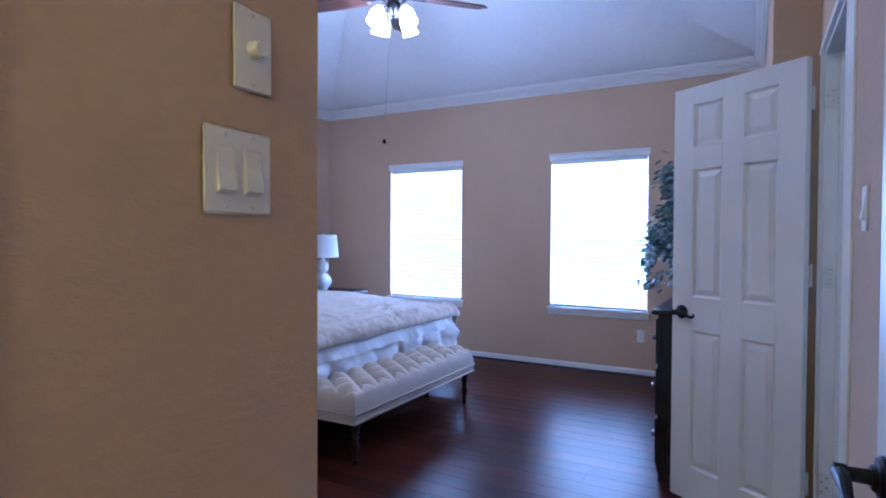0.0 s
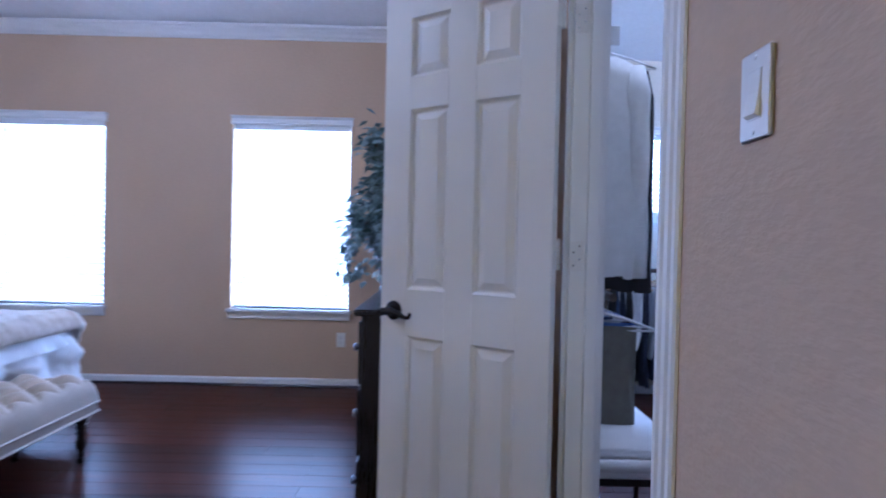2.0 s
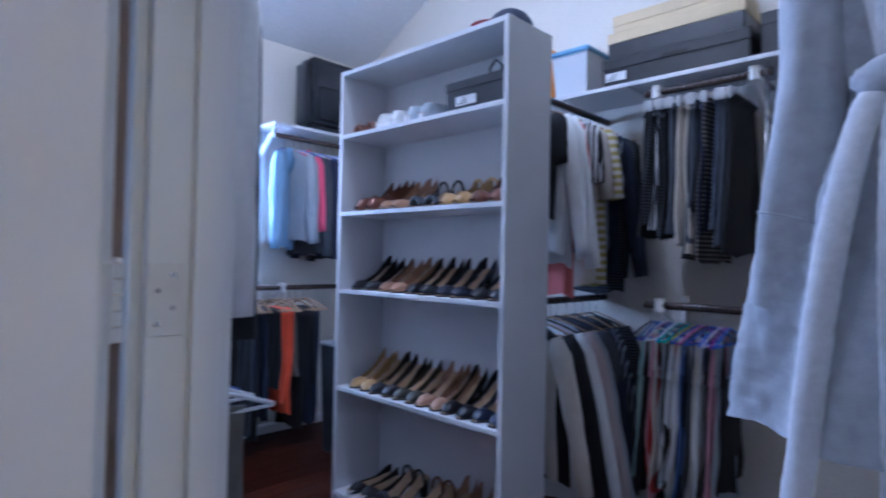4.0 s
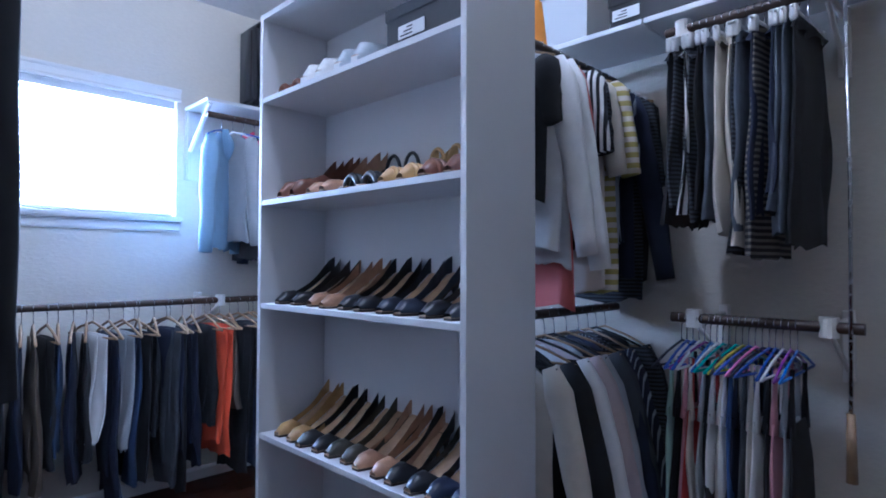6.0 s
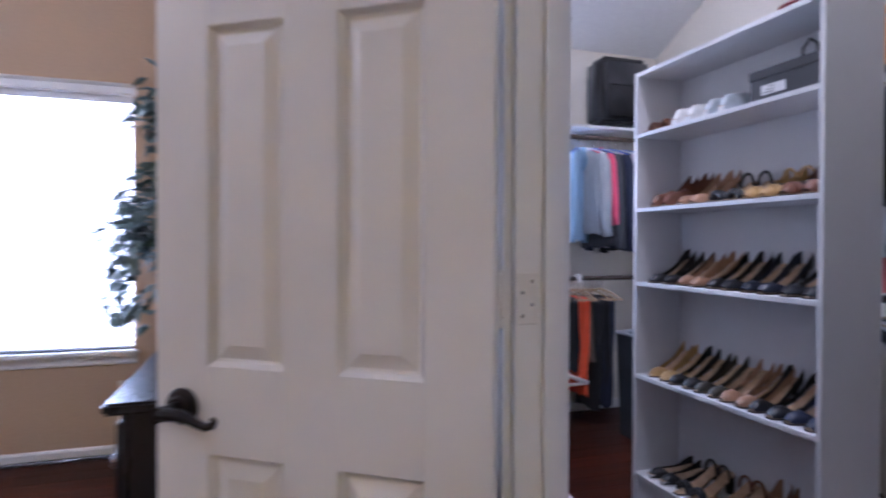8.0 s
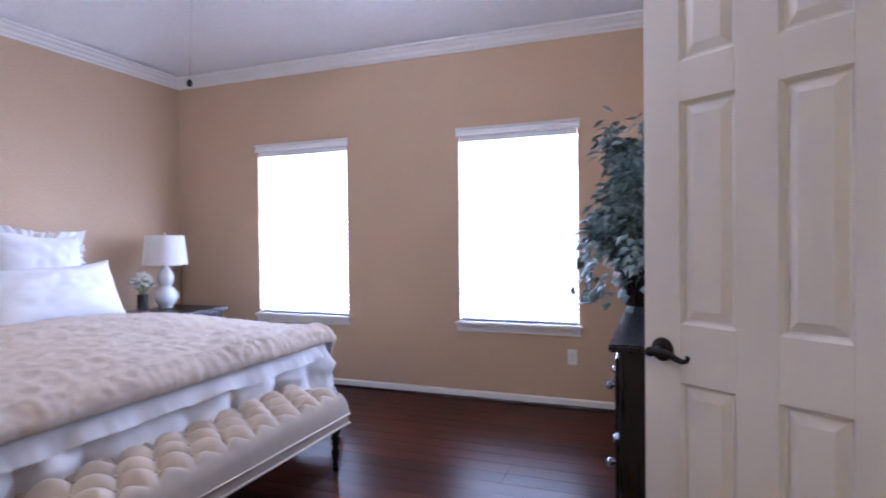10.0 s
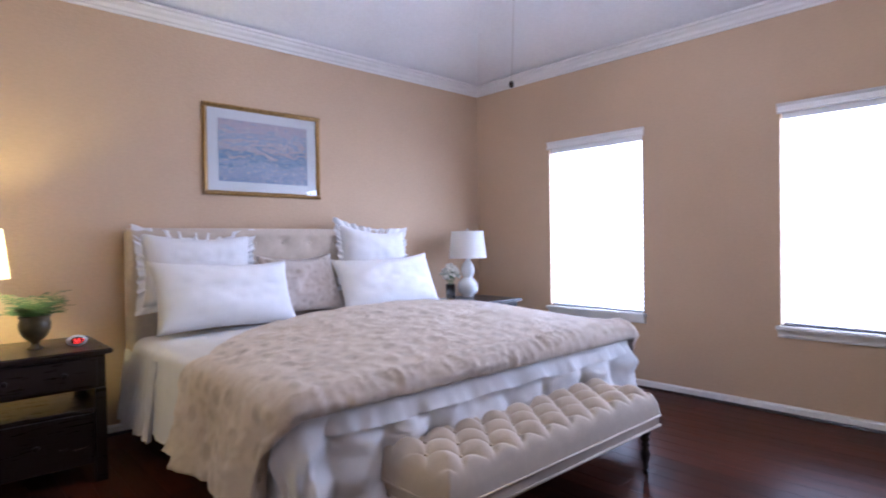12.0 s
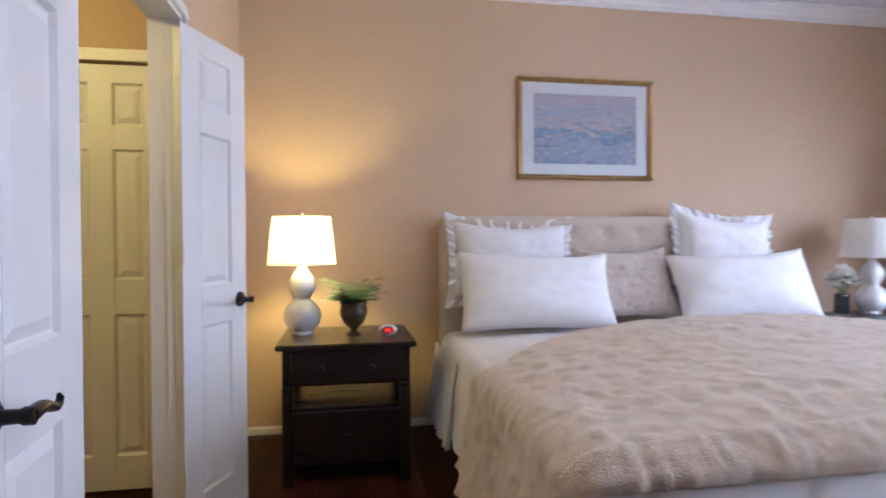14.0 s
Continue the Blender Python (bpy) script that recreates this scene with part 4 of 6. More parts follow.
def table_lamp(x, y, label):
    t = thing("table_lamp", pose(x, y, 0.695), label, "lamp", "matching bedside lamps")
    body = [(0, 0), (0.055, 0), (0.058, 0.008), (0.052, 0.014), (0.060, 0.022), (0.090, 0.055), (0.101, 0.092), (0.094, 0.132), (0.066, 0.170), (0.045, 0.185), (0.042, 0.190), (0.050, 0.204), (0.066, 0.240), (0.068, 0.265), (0.058, 0.305), (0.036, 0.338), (0.024, 0.352), (0.022, 0.368), (0, 0.368)]
    part("base", lathe(body, 32), M_CERAMIC, t, "white double-gourd ceramic base", True)
    part("stem", lathe([(0, 0.366), (0.008, 0.366), (0.008, 0.44), (0.004, 0.45), (0, 0.45)], 10), M_BRASS, t, "", True)
    s = part("shade", open_tube(0.180, 0.153, 0.375, 0.628), M_SHADE, t, "tapered white fabric shade", True)
    for r, z in ((0.180, 0.375), (0.153, 0.628)):
        part("rim", tube([(r * math.cos(2 * math.pi * k / 40), r * math.sin(2 * math.pi * k / 40), z) for k in range(41)], 0.0022, 5), M_SHADE, s, "", True)
    bm = bmesh.new()
    for k in range(3):
        a = 2 * math.pi * k / 3
        tube([(0.004 * math.cos(a), 0.004 * math.sin(a), 0.618), (0.152 * math.cos(a), 0.152 * math.sin(a), 0.626)], 0.0018, 5, bm)
    part("harp", tube([(0, 0, 0.44), (0.055, 0, 0.49), (0.05, 0, 0.57), (0, 0, 0.618), (-0.05, 0, 0.57), (-0.055, 0, 0.49), (0, 0, 0.44)], 0.002, 5, bm), M_BRASS, t, "", True)
    part("finial", lathe([(0, 0.618), (0.006, 0.618), (0.005, 0.632), (0.011, 0.640), (0.011, 0.648), (0, 0.656)], 12), M_CERAMIC, t, "", True)
    return t


table_lamp(-3.85, 1.79, "lit white gourd lamp with drum shade on nightstand")
table_lamp(-3.95, 5.478, "unlit white gourd lamp with drum shade on nightstand")

# ---- fern, clock, flowers ----


def leafmat(name, a, c):
    mat, nt, b = _m(name)
    g = nt.nodes.new("ShaderNodeNewGeometry")
    nt.links.new(_ramp(nt, g.outputs["Random Per Island"], [(0.0, a), (1.0, c)]), b.inputs["Base Color"])
    b.inputs["Roughness"].default_value = 0.45
    return mat


M_FERN = leafmat("fern_green", (0.02, 0.06, 0.018), (0.075, 0.16, 0.045))
M_FICUS = leafmat("dusty_variegated_leaf", (0.045, 0.095, 0.085), (0.27, 0.36, 0.36))
M_BARK = plain("grey_brown_bark", (0.12, 0.085, 0.06), 0.85, 0.3, 20.0, 0.5, 60.0)
M_POT = plain("aged_bronze_pot", (0.085, 0.065, 0.03), 0.4, 0.35, 18.0, 0.3, 50.0, metal=0.3)
M_PETAL = plain("cream_petals", (0.78, 0.75, 0.66), 0.6, 0.1)


def leaf(bm, p, d, up, length, width, curl=0.25):
    """A pointed leaf with a folded midrib."""
    d, up = d.normalized(), up.normalized()
    side = d.cross(up)
    side = side.normalized() if side.length > 1e-4 else d.orthogonal().normalized()
    up = side.cross(d)
    a = bm.verts.new(p)
    m1 = bm.verts.new(p + d * length * 0.45 + up * length * 0.06)
    tip = bm.verts.new(p + d * length - up * length * curl)
    l = bm.verts.new(p + d * length * 0.42 + side * width / 2 - up * length * 0.04)
    r = bm.verts.new(p + d * length * 0.42 - side * width / 2 - up * length * 0.04)
    for f in ((a, l, m1), (l, tip, m1), (a, m1, r), (m1, tip, r)):
        bm.faces.new(f)


rng = random.Random(4)
fern = thing("potted_fern", pose(-3.76, 2.06, 0.695), "small green fern in a footed bronze urn on nightstand", "potted plant")
part("urn", lathe([(0, 0), (0.036, 0), (0.038, 0.006), (0.022, 0.016), (0.016, 0.03), (0.024, 0.038), (0.054, 0.068), (0.071, 0.105), (0.073, 0.135), (0.066, 0.158), (0.072, 0.168), (0.070, 0.176), (0.060, 0.174), (0, 0.165)], 24), M_POT, fern, "footed aged-bronze urn", True)
bm = bmesh.new()
for k in range(84):
    a, lift, ln = rng.uniform(0, 2 * math.pi), rng.uniform(0.2, 1.9), rng.uniform(0.10, 0.185)
    prev = Vector((0.02 * math.cos(a), 0.02 * math.sin(a), 0.175))
    for j in range(9):
        f = (j + 1) / 9
        q = Vector((0.02 * math.cos(a) + ln * f * math.cos(a), 0.02 * math.sin(a) + ln * f * math.sin(a), 0.175 + ln * (lift * f - 0.62 * lift * f * f)))
        d = q - prev
        side = d.cross(Vector((0, 0, 1)))
        side = side.normalized() if side.length > 1e-5 else Vector((1, 0, 0))
        for sg in (1, -1):
            leaf(bm, prev, side * sg + d.normalized() * 0.6, Vector((0, 0, 1)), 0.036 * (1.1 - 0.7 * f), 0.014)
        prev = q
part("fronds", bm, M_FERN, fern, "feathery green fronds")

M_RED = glow("red_clock_digits", (1.0, 0.05, 0.03), 3.0)
clock = thing("alarm_clock", pose(-3.70, 2.235, 0.695, 0, 0, 90), "small white alarm clock with red digits on nightstand", "alarm clock")
bm = grid(24, 12, lambda u, v: (0.048 * math.cos(2 * math.pi * u) * math.sin(math.pi * v), 0.028 * math.cos(math.pi * v), 0.030 + 0.030 * math.sin(2 * math.pi * u) * math.sin(math.pi * v)))
part("case", bm, M_PLATE, clock, "rounded white plastic case", True)
part("display", grid(16, 8, lambda u, v: (0.034 * math.cos(2 * math.pi * u) * v, -0.0285 + 0.004 * v * v, 0.031 + 0.020 * math.sin(2 * math.pi * u) * v)), plain("black_display", (0.006, 0.004, 0.004), 0.15), clock, "", True)
SEG = {"1": "bc", "5": "afgcd"}
for k, ch in enumerate("1551"):
    bm = bmesh.new()
    cx = -0.021 + 0.0135 * k + (0.0015 if k > 1 else 0)
    for sname in SEG[ch]:
        x0, x1, z0, z1 = {"a": (-0.0035, 0.0035, 0.010, 0.0125), "b": (0.0025, 0.0045, 0.002, 0.011), "c": (0.0025, 0.0045, -0.010, -0.001), "d": (-0.0035, 0.0035, -0.0125, -0.010), "f": (-0.0045, -0.0025, 0.002, 0.011), "g": (-0.0035, 0.0035, -0.001, 0.0012)}[sname]
        box(bm, cx + x0, cx + x1, -0.0302, -0.0292, 0.031 + z0, 0.031 + z1)
    part("digit", bm, M_RED, clock, "glowing red digit")

vase = thing("flower_vase", pose(-3.86, 5.16, 0.695), "glass vase of cream flowers on nightstand", "vase of flowers")
part("vase", lathe([(0, 0), (0.042, 0), (0.045, 0.01), (0.042, 0.13), (0.044, 0.145), (0.040, 0.145), (0.038, 0.02), (0, 0.015)], 20), M_GLASS, vase, "clear glass cylinder", True)
bm, bp = bmesh.new(), bmesh.new()
for k in range(13):
    a, e = rng.uniform(0, 6.28), rng.uniform(0.15, 1.0)
    c = Vector((0.075 * e * math.cos(a), 0.075 * e * math.sin(a), 0.23 + 0.07 * (1 - e) + rng.uniform(-0.02, 0.02)))
    tube([(0.01 * math.cos(a), 0.01 * math.sin(a), 0.02), (0.3 * c.x, 0.3 * c.y, 0.14), c], 0.0025, 5, bm)
    for j in range(26):
        d = Vector((rng.gauss(0, 1), rng.gauss(0, 1), rng.gauss(0.5, 1))).normalized()
        leaf(bp, c + d * 0.008, d, Vector((rng.gauss(0, 1), rng.gauss(0, 1), rng.gauss(0, 1))), 0.044, 0.034)
    for j in range(3):
        d = Vector((math.cos(a + rng.uniform(-1, 1)), math.sin(a + rng.uniform(-1, 1)), rng.uniform(-0.4, 0.8)))
        leaf(bm, c - Vector((0, 0, 0.02)), d, Vector((0, 0, 1)), 0.06, 0.028)
part("stems_and_leaves", bm, M_FERN, vase)
part("blossoms", bp, M_PETAL, vase, "cream blossoms")

# ---- framed picture ----
M_GOLD = plain("antique_gold_frame", (0.36, 0.22, 0.07), 0.38, 0.3, 40.0, 0.2, 120.0, metal=0.7)
M_MAT = plain("white_mat_board", (0.76, 0.75, 0.73), 0.85, 0.03)


def painting():
    """Loose bands of blue water and pink haze with pale dabs."""
    mat, nt, b = _m("hazy_waterscape_print")
    v = _coord(nt)
    sep = nt.nodes.new("ShaderNodeSeparateXYZ")
    nt.links.new(v, sep.inputs[0])
    n1 = _noise(nt, _coord(nt, (1, 4, 14)), 2.2, 5)
    n2 = _noise(nt, _coord(nt, (1, 9, 26)), 3.0, 3)
    k = nt.nodes.new("ShaderNodeMath")
    k.operation, k.inputs[1].default_value = "MULTIPLY_ADD", 1.55
    nt.links.new(sep.outputs[2], k.inputs[0])
    a2 = nt.nodes.new("ShaderNodeMath")
    a2.operation, a2.inputs[1].default_value = "MULTIPLY_ADD", 0.75
    nt.links.new(n1, a2.inputs[0])
    a2.inputs[2].default_value = 0.13
    nt.links.new(a2.outputs[0], k.inputs[2])
    base = _ramp(nt, k.outputs[0], [(0.1, (0.20, 0.27, 0.40)), (0.32, (0.33, 0.36, 0.44)), (0.45, (0.13, 0.24, 0.36)), (0.55, (0.50, 0.38, 0.36)), (0.66, (0.26, 0.34, 0.44)), (0.80, (0.46, 0.36, 0.38)), (0.95, (0.30, 0.32, 0.42))])
    nt.links.new(_mix(nt, _ramp(nt, n2, [(0.52, (0, 0, 0)), (0.68, (0.75, 0.75, 0.75))]), base, (0.70, 0.56, 0.46)), b.inputs["Base Color"])
    b.inputs["Roughness"].default_value = 0.5
    return mat


PY, PZ, PW, PH = 3.607, 1.929, 0.95, 0.672
pic = thing("framed_picture", pose(WEST, PY, PZ), "blue waterscape print in a white mat and gold frame", "picture")
prof = [(0.0, 0), (0.022, 0), (0.030, 0.008), (0.026, 0.018), (0.014, 0.026), (0.010, 0.034), (0, 0.034)]
bm = bmesh.new()
w2, h2 = PW / 2, PH / 2
for p, q, up in (((0, -w2, -h2), (0, w2, -h2), (0, 0, 1)), ((0, -w2, h2), (0, w2, h2), (0, 0, -1)), ((0, -w2, -h2 + 0.034), (0, -w2, h2 - 0.034), (0, 1, 0)), ((0, w2, -h2 + 0.034), (0, w2, h2 - 0.034), (0, -1, 0))):
    extrude(prof, p, q, up, (1, 0, 0), bm)
part("frame", bm, M_GOLD, pic, "stepped gold frame")
part("mat", B(0.002, 0.008, -w2 + 0.03, w2 - 0.03, -h2 + 0.03, h2 - 0.03), M_MAT, pic, "wide white mat")
part("print", B(0.0085, 0.0095, -w2 + 0.112, w2 - 0.112, -h2 + 0.105, h2 - 0.105), painting(), pic, "hazy blue waterscape")
g = part("glazing", B(0.012, 0.014, -w2 + 0.03, w2 - 0.03, -h2 + 0.03, h2 - 0.03), M_GLASS, pic)
g.visible_shadow = False

# ---- ceiling fan ----
M_BLADE = wood("walnut_fan_blade", (0.045, 0.018, 0.012), (0.11, 0.05, 0.032), 0.35, 1.0, 0)
M_GLOBE = glow("lit_frosted_glass", (1.0, 0.95, 0.88), 85.0)
fan = thing("ceiling_fan", pose(FANX, FANY, 0), "ceiling fan with walnut blades and four lit glass globes", "ceiling fan")
part("canopy", lathe([(0, TOP - 0.002), (0.07, TOP - 0.002), (0.065, TOP - 0.04), (0.03, TOP - 0.07), (0, TOP - 0.07)], 24), M_BRONZE, fan, "", True)
part("downrod", lathe([(0, 3.08), (0.013, 3.08), (0.013, TOP - 0.06), (0, TOP - 0.06)], 12), M_BRONZE, fan, "", True)
part("motor", lathe([(0, 2.905), (0.055, 2.905), (0.09, 2.93), (0.115, 2.96), (0.12, 3.02), (0.09, 3.06), (0.03, 3.085), (0, 3.085)], 32), M_BRONZE, fan, "dark bronze motor housing", 2)
part("light_kit", lathe([(0, 2.80), (0.02, 2.80), (0.03, 2.82), (0.045, 2.85), (0.05, 2.89), (0.04, 2.907), (0, 2.907)], 24), M_BRONZE, fan, "", True)
for k in range(5):
    R = pose(0, 0, 2.955, 0, 0, 46 + 72 * k)
    bm = grid(14, 6, lambda u, v: (0.19 + 0.49 * u, (v - 0.5) * (0.105 + 0.035 * math.sin(math.pi * min(1, u * 0.8))) * min(1.0, ((1 - u) / 0.05 + 0.25)) ** 0.5, 0.0 + 0.22 * (v - 0.5) * 0.12))
    bl2 = part("blade", bm, M_BLADE, fan, "walnut blade", True, R)
    so = bl2.modifiers.new("thick", "SOLIDIFY")
    so.thickness = 0.007
    part("bracket", B(0.09, 0.24, -0.018, 0.018, -0.014, -0.006, bevel=0.003), M_BRONZE, bl2)
for k in range(4):
    R = pose(0, 0, 2.845, 0, 0, 74 + 90 * k)
    arm = part("arm", tube([(0.03, 0, 0.0), (0.07, 0, 0.015), (0.10, 0, 0.0), (0.115, 0, -0.012)], 0.007, 8), M_BRONZE, fan, "", True, R)
    part("globe", lathe([(0, 0.004), (0.022, 0.004), (0.03, -0.010), (0.046, -0.035), (0.052, -0.06), (0.045, -0.082), (0.047, -0.09), (0.058, -0.115), (0.052, -0.118), (0, -0.10)], 24), M_GLOBE, arm, "lit frosted glass tulip globe", True, pose(0.118, 0, -0.012, 0, -22, 0))
ch = part("pull_chain", tube([(-0.02, -0.01, 2.80), (-0.03, -0.03, 2.4), (-0.038, -0.05, 1.965)], 0.0012, 5), M_BRASS, fan)
part("pull_knob", lathe([(0, 1.935), (0.009, 1.938), (0.013, 1.95), (0.009, 1.965), (0, 1.968)], 12), M_BRONZE, ch, "", True, pose(-0.038, -0.05, 0))

# ---- dresser, plant, basket ----
M_KNOB = plain("polished_nickel_knob", (0.30, 0.30, 0.33), 0.28, 0.05, metal=1.0)
dresser = thing("dresser", pose(0.185, 4.4, 0), "long black wooden dresser with round metal knobs", "dresser")
part("top", B(-0.265, 0.26, -0.83, 0.83, 0.895, 0.92, bevel=0.006, seg=2), M_BLACKWOOD, dresser, "", 2)
part("case", B(-0.235, 0.255, -0.81, 0.81, 0.06, 0.894, bevel=0.003), M_BLACKWOOD, dresser)
for y in (-0.76, 0.76):
    for x in (-0.2, 0.21):
        part("foot", B(x - 0.03, x + 0.03, y - 0.03, y + 0.03, 0, 0.059, bevel=0.004), M_BLACKWOOD, dresser)
for r, (z0, z1) in enumerate(((0.09, 0.34), (0.36, 0.61), (0.63, 0.87))):
    for c in range(3):
        y0 = -0.79 + c * 0.53
        d = part("drawer", B(-0.248, -0.2355, y0, y0 + 0.51, z0, z1, bevel=0.004), M_BLACKWOOD, dresser)
        for y in (y0 + 0.13, y0 + 0.38):
            part("knob", lathe([(0, 0), (0.007, 0), (0.006, 0.014), (0.016, 0.022), (0.016, 0.030), (0.010, 0.036), (0, 0.037)], 14), M_KNOB, d, "round nickel knob", True, pose(-0.248, y, (z0 + z1) / 2, 0, -90, 0))

rng = random.Random(9)
plant = thing("artificial_ficus", pose(-0.01, 4.74, 0.92), "bushy blue-green variegated ficus in a dark pot on dresser", "potted plant")
part("pot", lathe([(0, 0), (0.085, 0), (0.09, 0.01), (0.115, 0.17), (0.12, 0.18), (0.108, 0.18), (0.10, 0.16), (0, 0.155)], 28), M_BLACKWOOD, plant, "dark tapered pot", 2)
bw, bf = bmesh.new(), bmesh.new()
for k in range(36):
    a, e = rng.uniform(0, 6.28), rng.uniform(0.25, 1.0)
    top = rng.uniform(0.35, 0.94)
    rr = 0.40 * e * math.sin(math.pi * min(0.95, 0.30 + 0.50 * top / 1.0)) + 0.03
    pts = [Vector((0.02 * math.cos(a), 0.02 * math.sin(a), 0.14))]
    droop = rng.uniform(0.0, 0.30) if e > 0.6 else 0.03
    for j in range(1, 9):
        f = j / 8
        pts.append(Vector((rr * f ** 1.5 * math.cos(a + 0.25 * f), rr * f ** 1.5 * math.sin(a + 0.25 * f), 0.14 + (top - 0.14) * f - droop * f ** 4 * 1.4)))
    tube(pts, [0.007 * (1.1 - j / 9) for j in range(9)], 6, bw)
    for j in range(2, 9):
        for c in range(17):
            p = pts[j] + Vector((rng.gauss(0, 0.035), rng.gauss(0, 0.035), rng.gauss(0, 0.04)))
            d = Vector((math.cos(a) + rng.gauss(0, 0.9), math.sin(a) + rng.gauss(0, 0.9), rng.gauss(-0.35, 0.5)))
            leaf(bf, p, d, Vector((rng.gauss(0, 0.4), rng.gauss(0, 0.4), 1)), rng.uniform(0.055, 0.085), rng.uniform(0.038, 0.050))
for k in range(15):
    a = rng.uniform(2.2, 5.0)
    p = Vector((0.30 * math.cos(a), 0.34 * math.sin(a), rng.uniform(0.08, 0.3)))
    for c in range(5):
        d = Vector((math.cos(a) + rng.gauss(0, 0.7), math.sin(a) + rng.gauss(0, 0.7), -0.6 + rng.gauss(0, 0.3)))
        leaf(bf, p + Vector((rng.gauss(0, 0.03), rng.gauss(0, 0.03), rng.gauss(0, 0.05))), d, Vector((rng.gauss(0, 0.4), rng.gauss(0, 0.4), 1)), rng.uniform(0.055, 0.08), 0.045)
part("branches", bw, M_BARK, plant, "", True)
part("foliage", bf, M_FICUS, plant, "dusty blue-green leaves with pale edges")

M_WICKER = plain("honey_wicker", (0.42, 0.24, 0.10), 0.6, 0.35, 40.0, 0.4, 120.0)
bask = thing("wicker_basket", pose(-0.08, 5.74, 0), "honey wicker basket with a dark rim by the wall", "basket")
bm = bmesh.new()
for r in range(15):
    z, rad = 0.012 + 0.019 * r, 0.115 + 0.0016 * r
    tube([((rad + 0.004 * math.cos(k * math.pi + r * math.pi)) * math.cos(2 * math.pi * k / 36), (rad + 0.004 * math.cos(k * math.pi + r * math.pi)) * math.sin(2 * math.pi * k / 36), z) for k in range(37)], 0.0095, 5, bm)
part("weave", bm, M_WICKER, bask, "", True)
for k in range(18):
    a = 2 * math.pi * (k + 0.5) / 18
    part("stake", tube([(0.112 * math.cos(a), 0.112 * math.sin(a), 0.004), (0.135 * math.cos(a), 0.135 * math.sin(a), 0.29)], 0.004, 5), M_WICKER, bask)
part("rim", tube([(0.142 * math.cos(2 * math.pi * k / 36), 0.142 * math.sin(2 * math.pi * k / 36), 0.297) for k in range(37)], 0.013, 8), M_BARK, bask, "dark braided rim", True)
part("bottom", lathe([(0, 0.003), (0.11, 0.003), (0.11, 0.012), (0, 0.012)], 24), M_WICKER, bask)

# ---- closet things ----
M_ROD = wood("dark_wood_rod", (0.03, 0.018, 0.012), (0.08, 0.048, 0.03), 0.4, 1.0, 1)
M_HWOOD = wood("pale_hanger_wood", (0.30, 0.19, 0.10), (0.48, 0.33, 0.18), 0.4)
M_BLACK = plain("black_card", (0.012, 0.012, 0.014), 0.4, 0.2, 12.0, 0.15, 80.0)
M_LABEL = plain("white_paper_label", (0.74, 0.74, 0.74), 0.7)
M_INK = plain("dark_ink", (0.03, 0.03, 0.035), 0.7)
M_CREAMCARD = plain("cream_card", (0.62, 0.50, 0.28), 0.6, 0.05)
_cl = {}


def cl(c, weave=420.0):
    if c not in _cl:
        _cl[c] = cloth("fabric", c, weave, 0.06 if max(c) > 0.3 else 0.16, 0.12 if max(c) > 0.3 else 0.02)
    return _cl[c]


def plastic(c):
    k = ("p", c)
    if k not in _cl:
        _cl[k] = plain("hanger_plastic", c, 0.3, 0.05)
    return _cl[k]


BLACK, NAVY, WHITE, CREAM, GREY, LGREY = (0.012, 0.012, 0.014), (0.014, 0.019, 0.045), (0.78, 0.78, 0.77), (0.64, 0.59, 0.50), (0.055, 0.06, 0.07), (0.36, 0.38, 0.40)
BLUE, PINK, CORAL, RED, TANC, MINT = (0.07, 0.13, 0.34), (0.62, 0.30, 0.34), (0.62, 0.16, 0.14), (0.42, 0.03, 0.03), (0.13, 0.10, 0.07), (0.38, 0.55, 0.48)
DENIM, OLIVE, ORANGE, SKY = (0.035, 0.06, 0.13), (0.06, 0.06, 0.035), (0.75, 0.09, 0.02), (0.27, 0.41, 0.58)
S_BW = stripes("black_white_stripe", BLACK, WHITE, 0.02, 0, 0.5)
S_YW = stripes("yellow_white_stripe", (0.40, 0.34, 0.10), CREAM, 0.035, 2, 0.5)
S_NW = stripes("navy_pinstripe", NAVY, LGREY, 0.016, 0, 0.75)
S_CHECK = stripes("dark_check", GREY, BLACK, 0.014, 2, 0.5)
S_PAISLEY = damask("red_paisley", (0.30, 0.02, 0.02), (0.55, 0.42, 0.35), 30.0)


def hanger(t, mat, w=0.42, wood_bar=False, clip=False):
    """Hook over a rod at the origin, shoulders and bar."""
    hook = [(0.0 + 0.019 * math.sin(a), 0, -0.002 + 0.019 * math.cos(a)) for a in [radians(d) for d in range(-100, 171, 30)]] + [(0.0, 0, -0.045), (0, 0, -0.075)]
    part("hook", tube(hook, 0.0018, 5), M_CHROME, t, "", True)
    bm = bmesh.new()
    if clip:
        tube([(-w / 2, 0, -0.078), (w / 2, 0, -0.078)], 0.0035, 6, bm)
        for x in (-w / 2 + 0.02, w / 2 - 0.02):
            box(bm, x - 0.012, x + 0.012, -0.008, 0.008, -0.115, -0.07, bevel=0.003)
    else:
        tube([(-w / 2, 0, -0.135), (-w / 4, 0, -0.098), (0, 0, -0.072), (w / 4, 0, -0.098), (w / 2, 0, -0.135)], 0.006 if wood_bar else 0.0042, 6, bm)
        tube([(-w / 2, 0, -0.135), (w / 2, 0, -0.137)], 0.005 if wood_bar else 0.004, 6, bm)
    part("hanger", bm, mat, t, "", True)


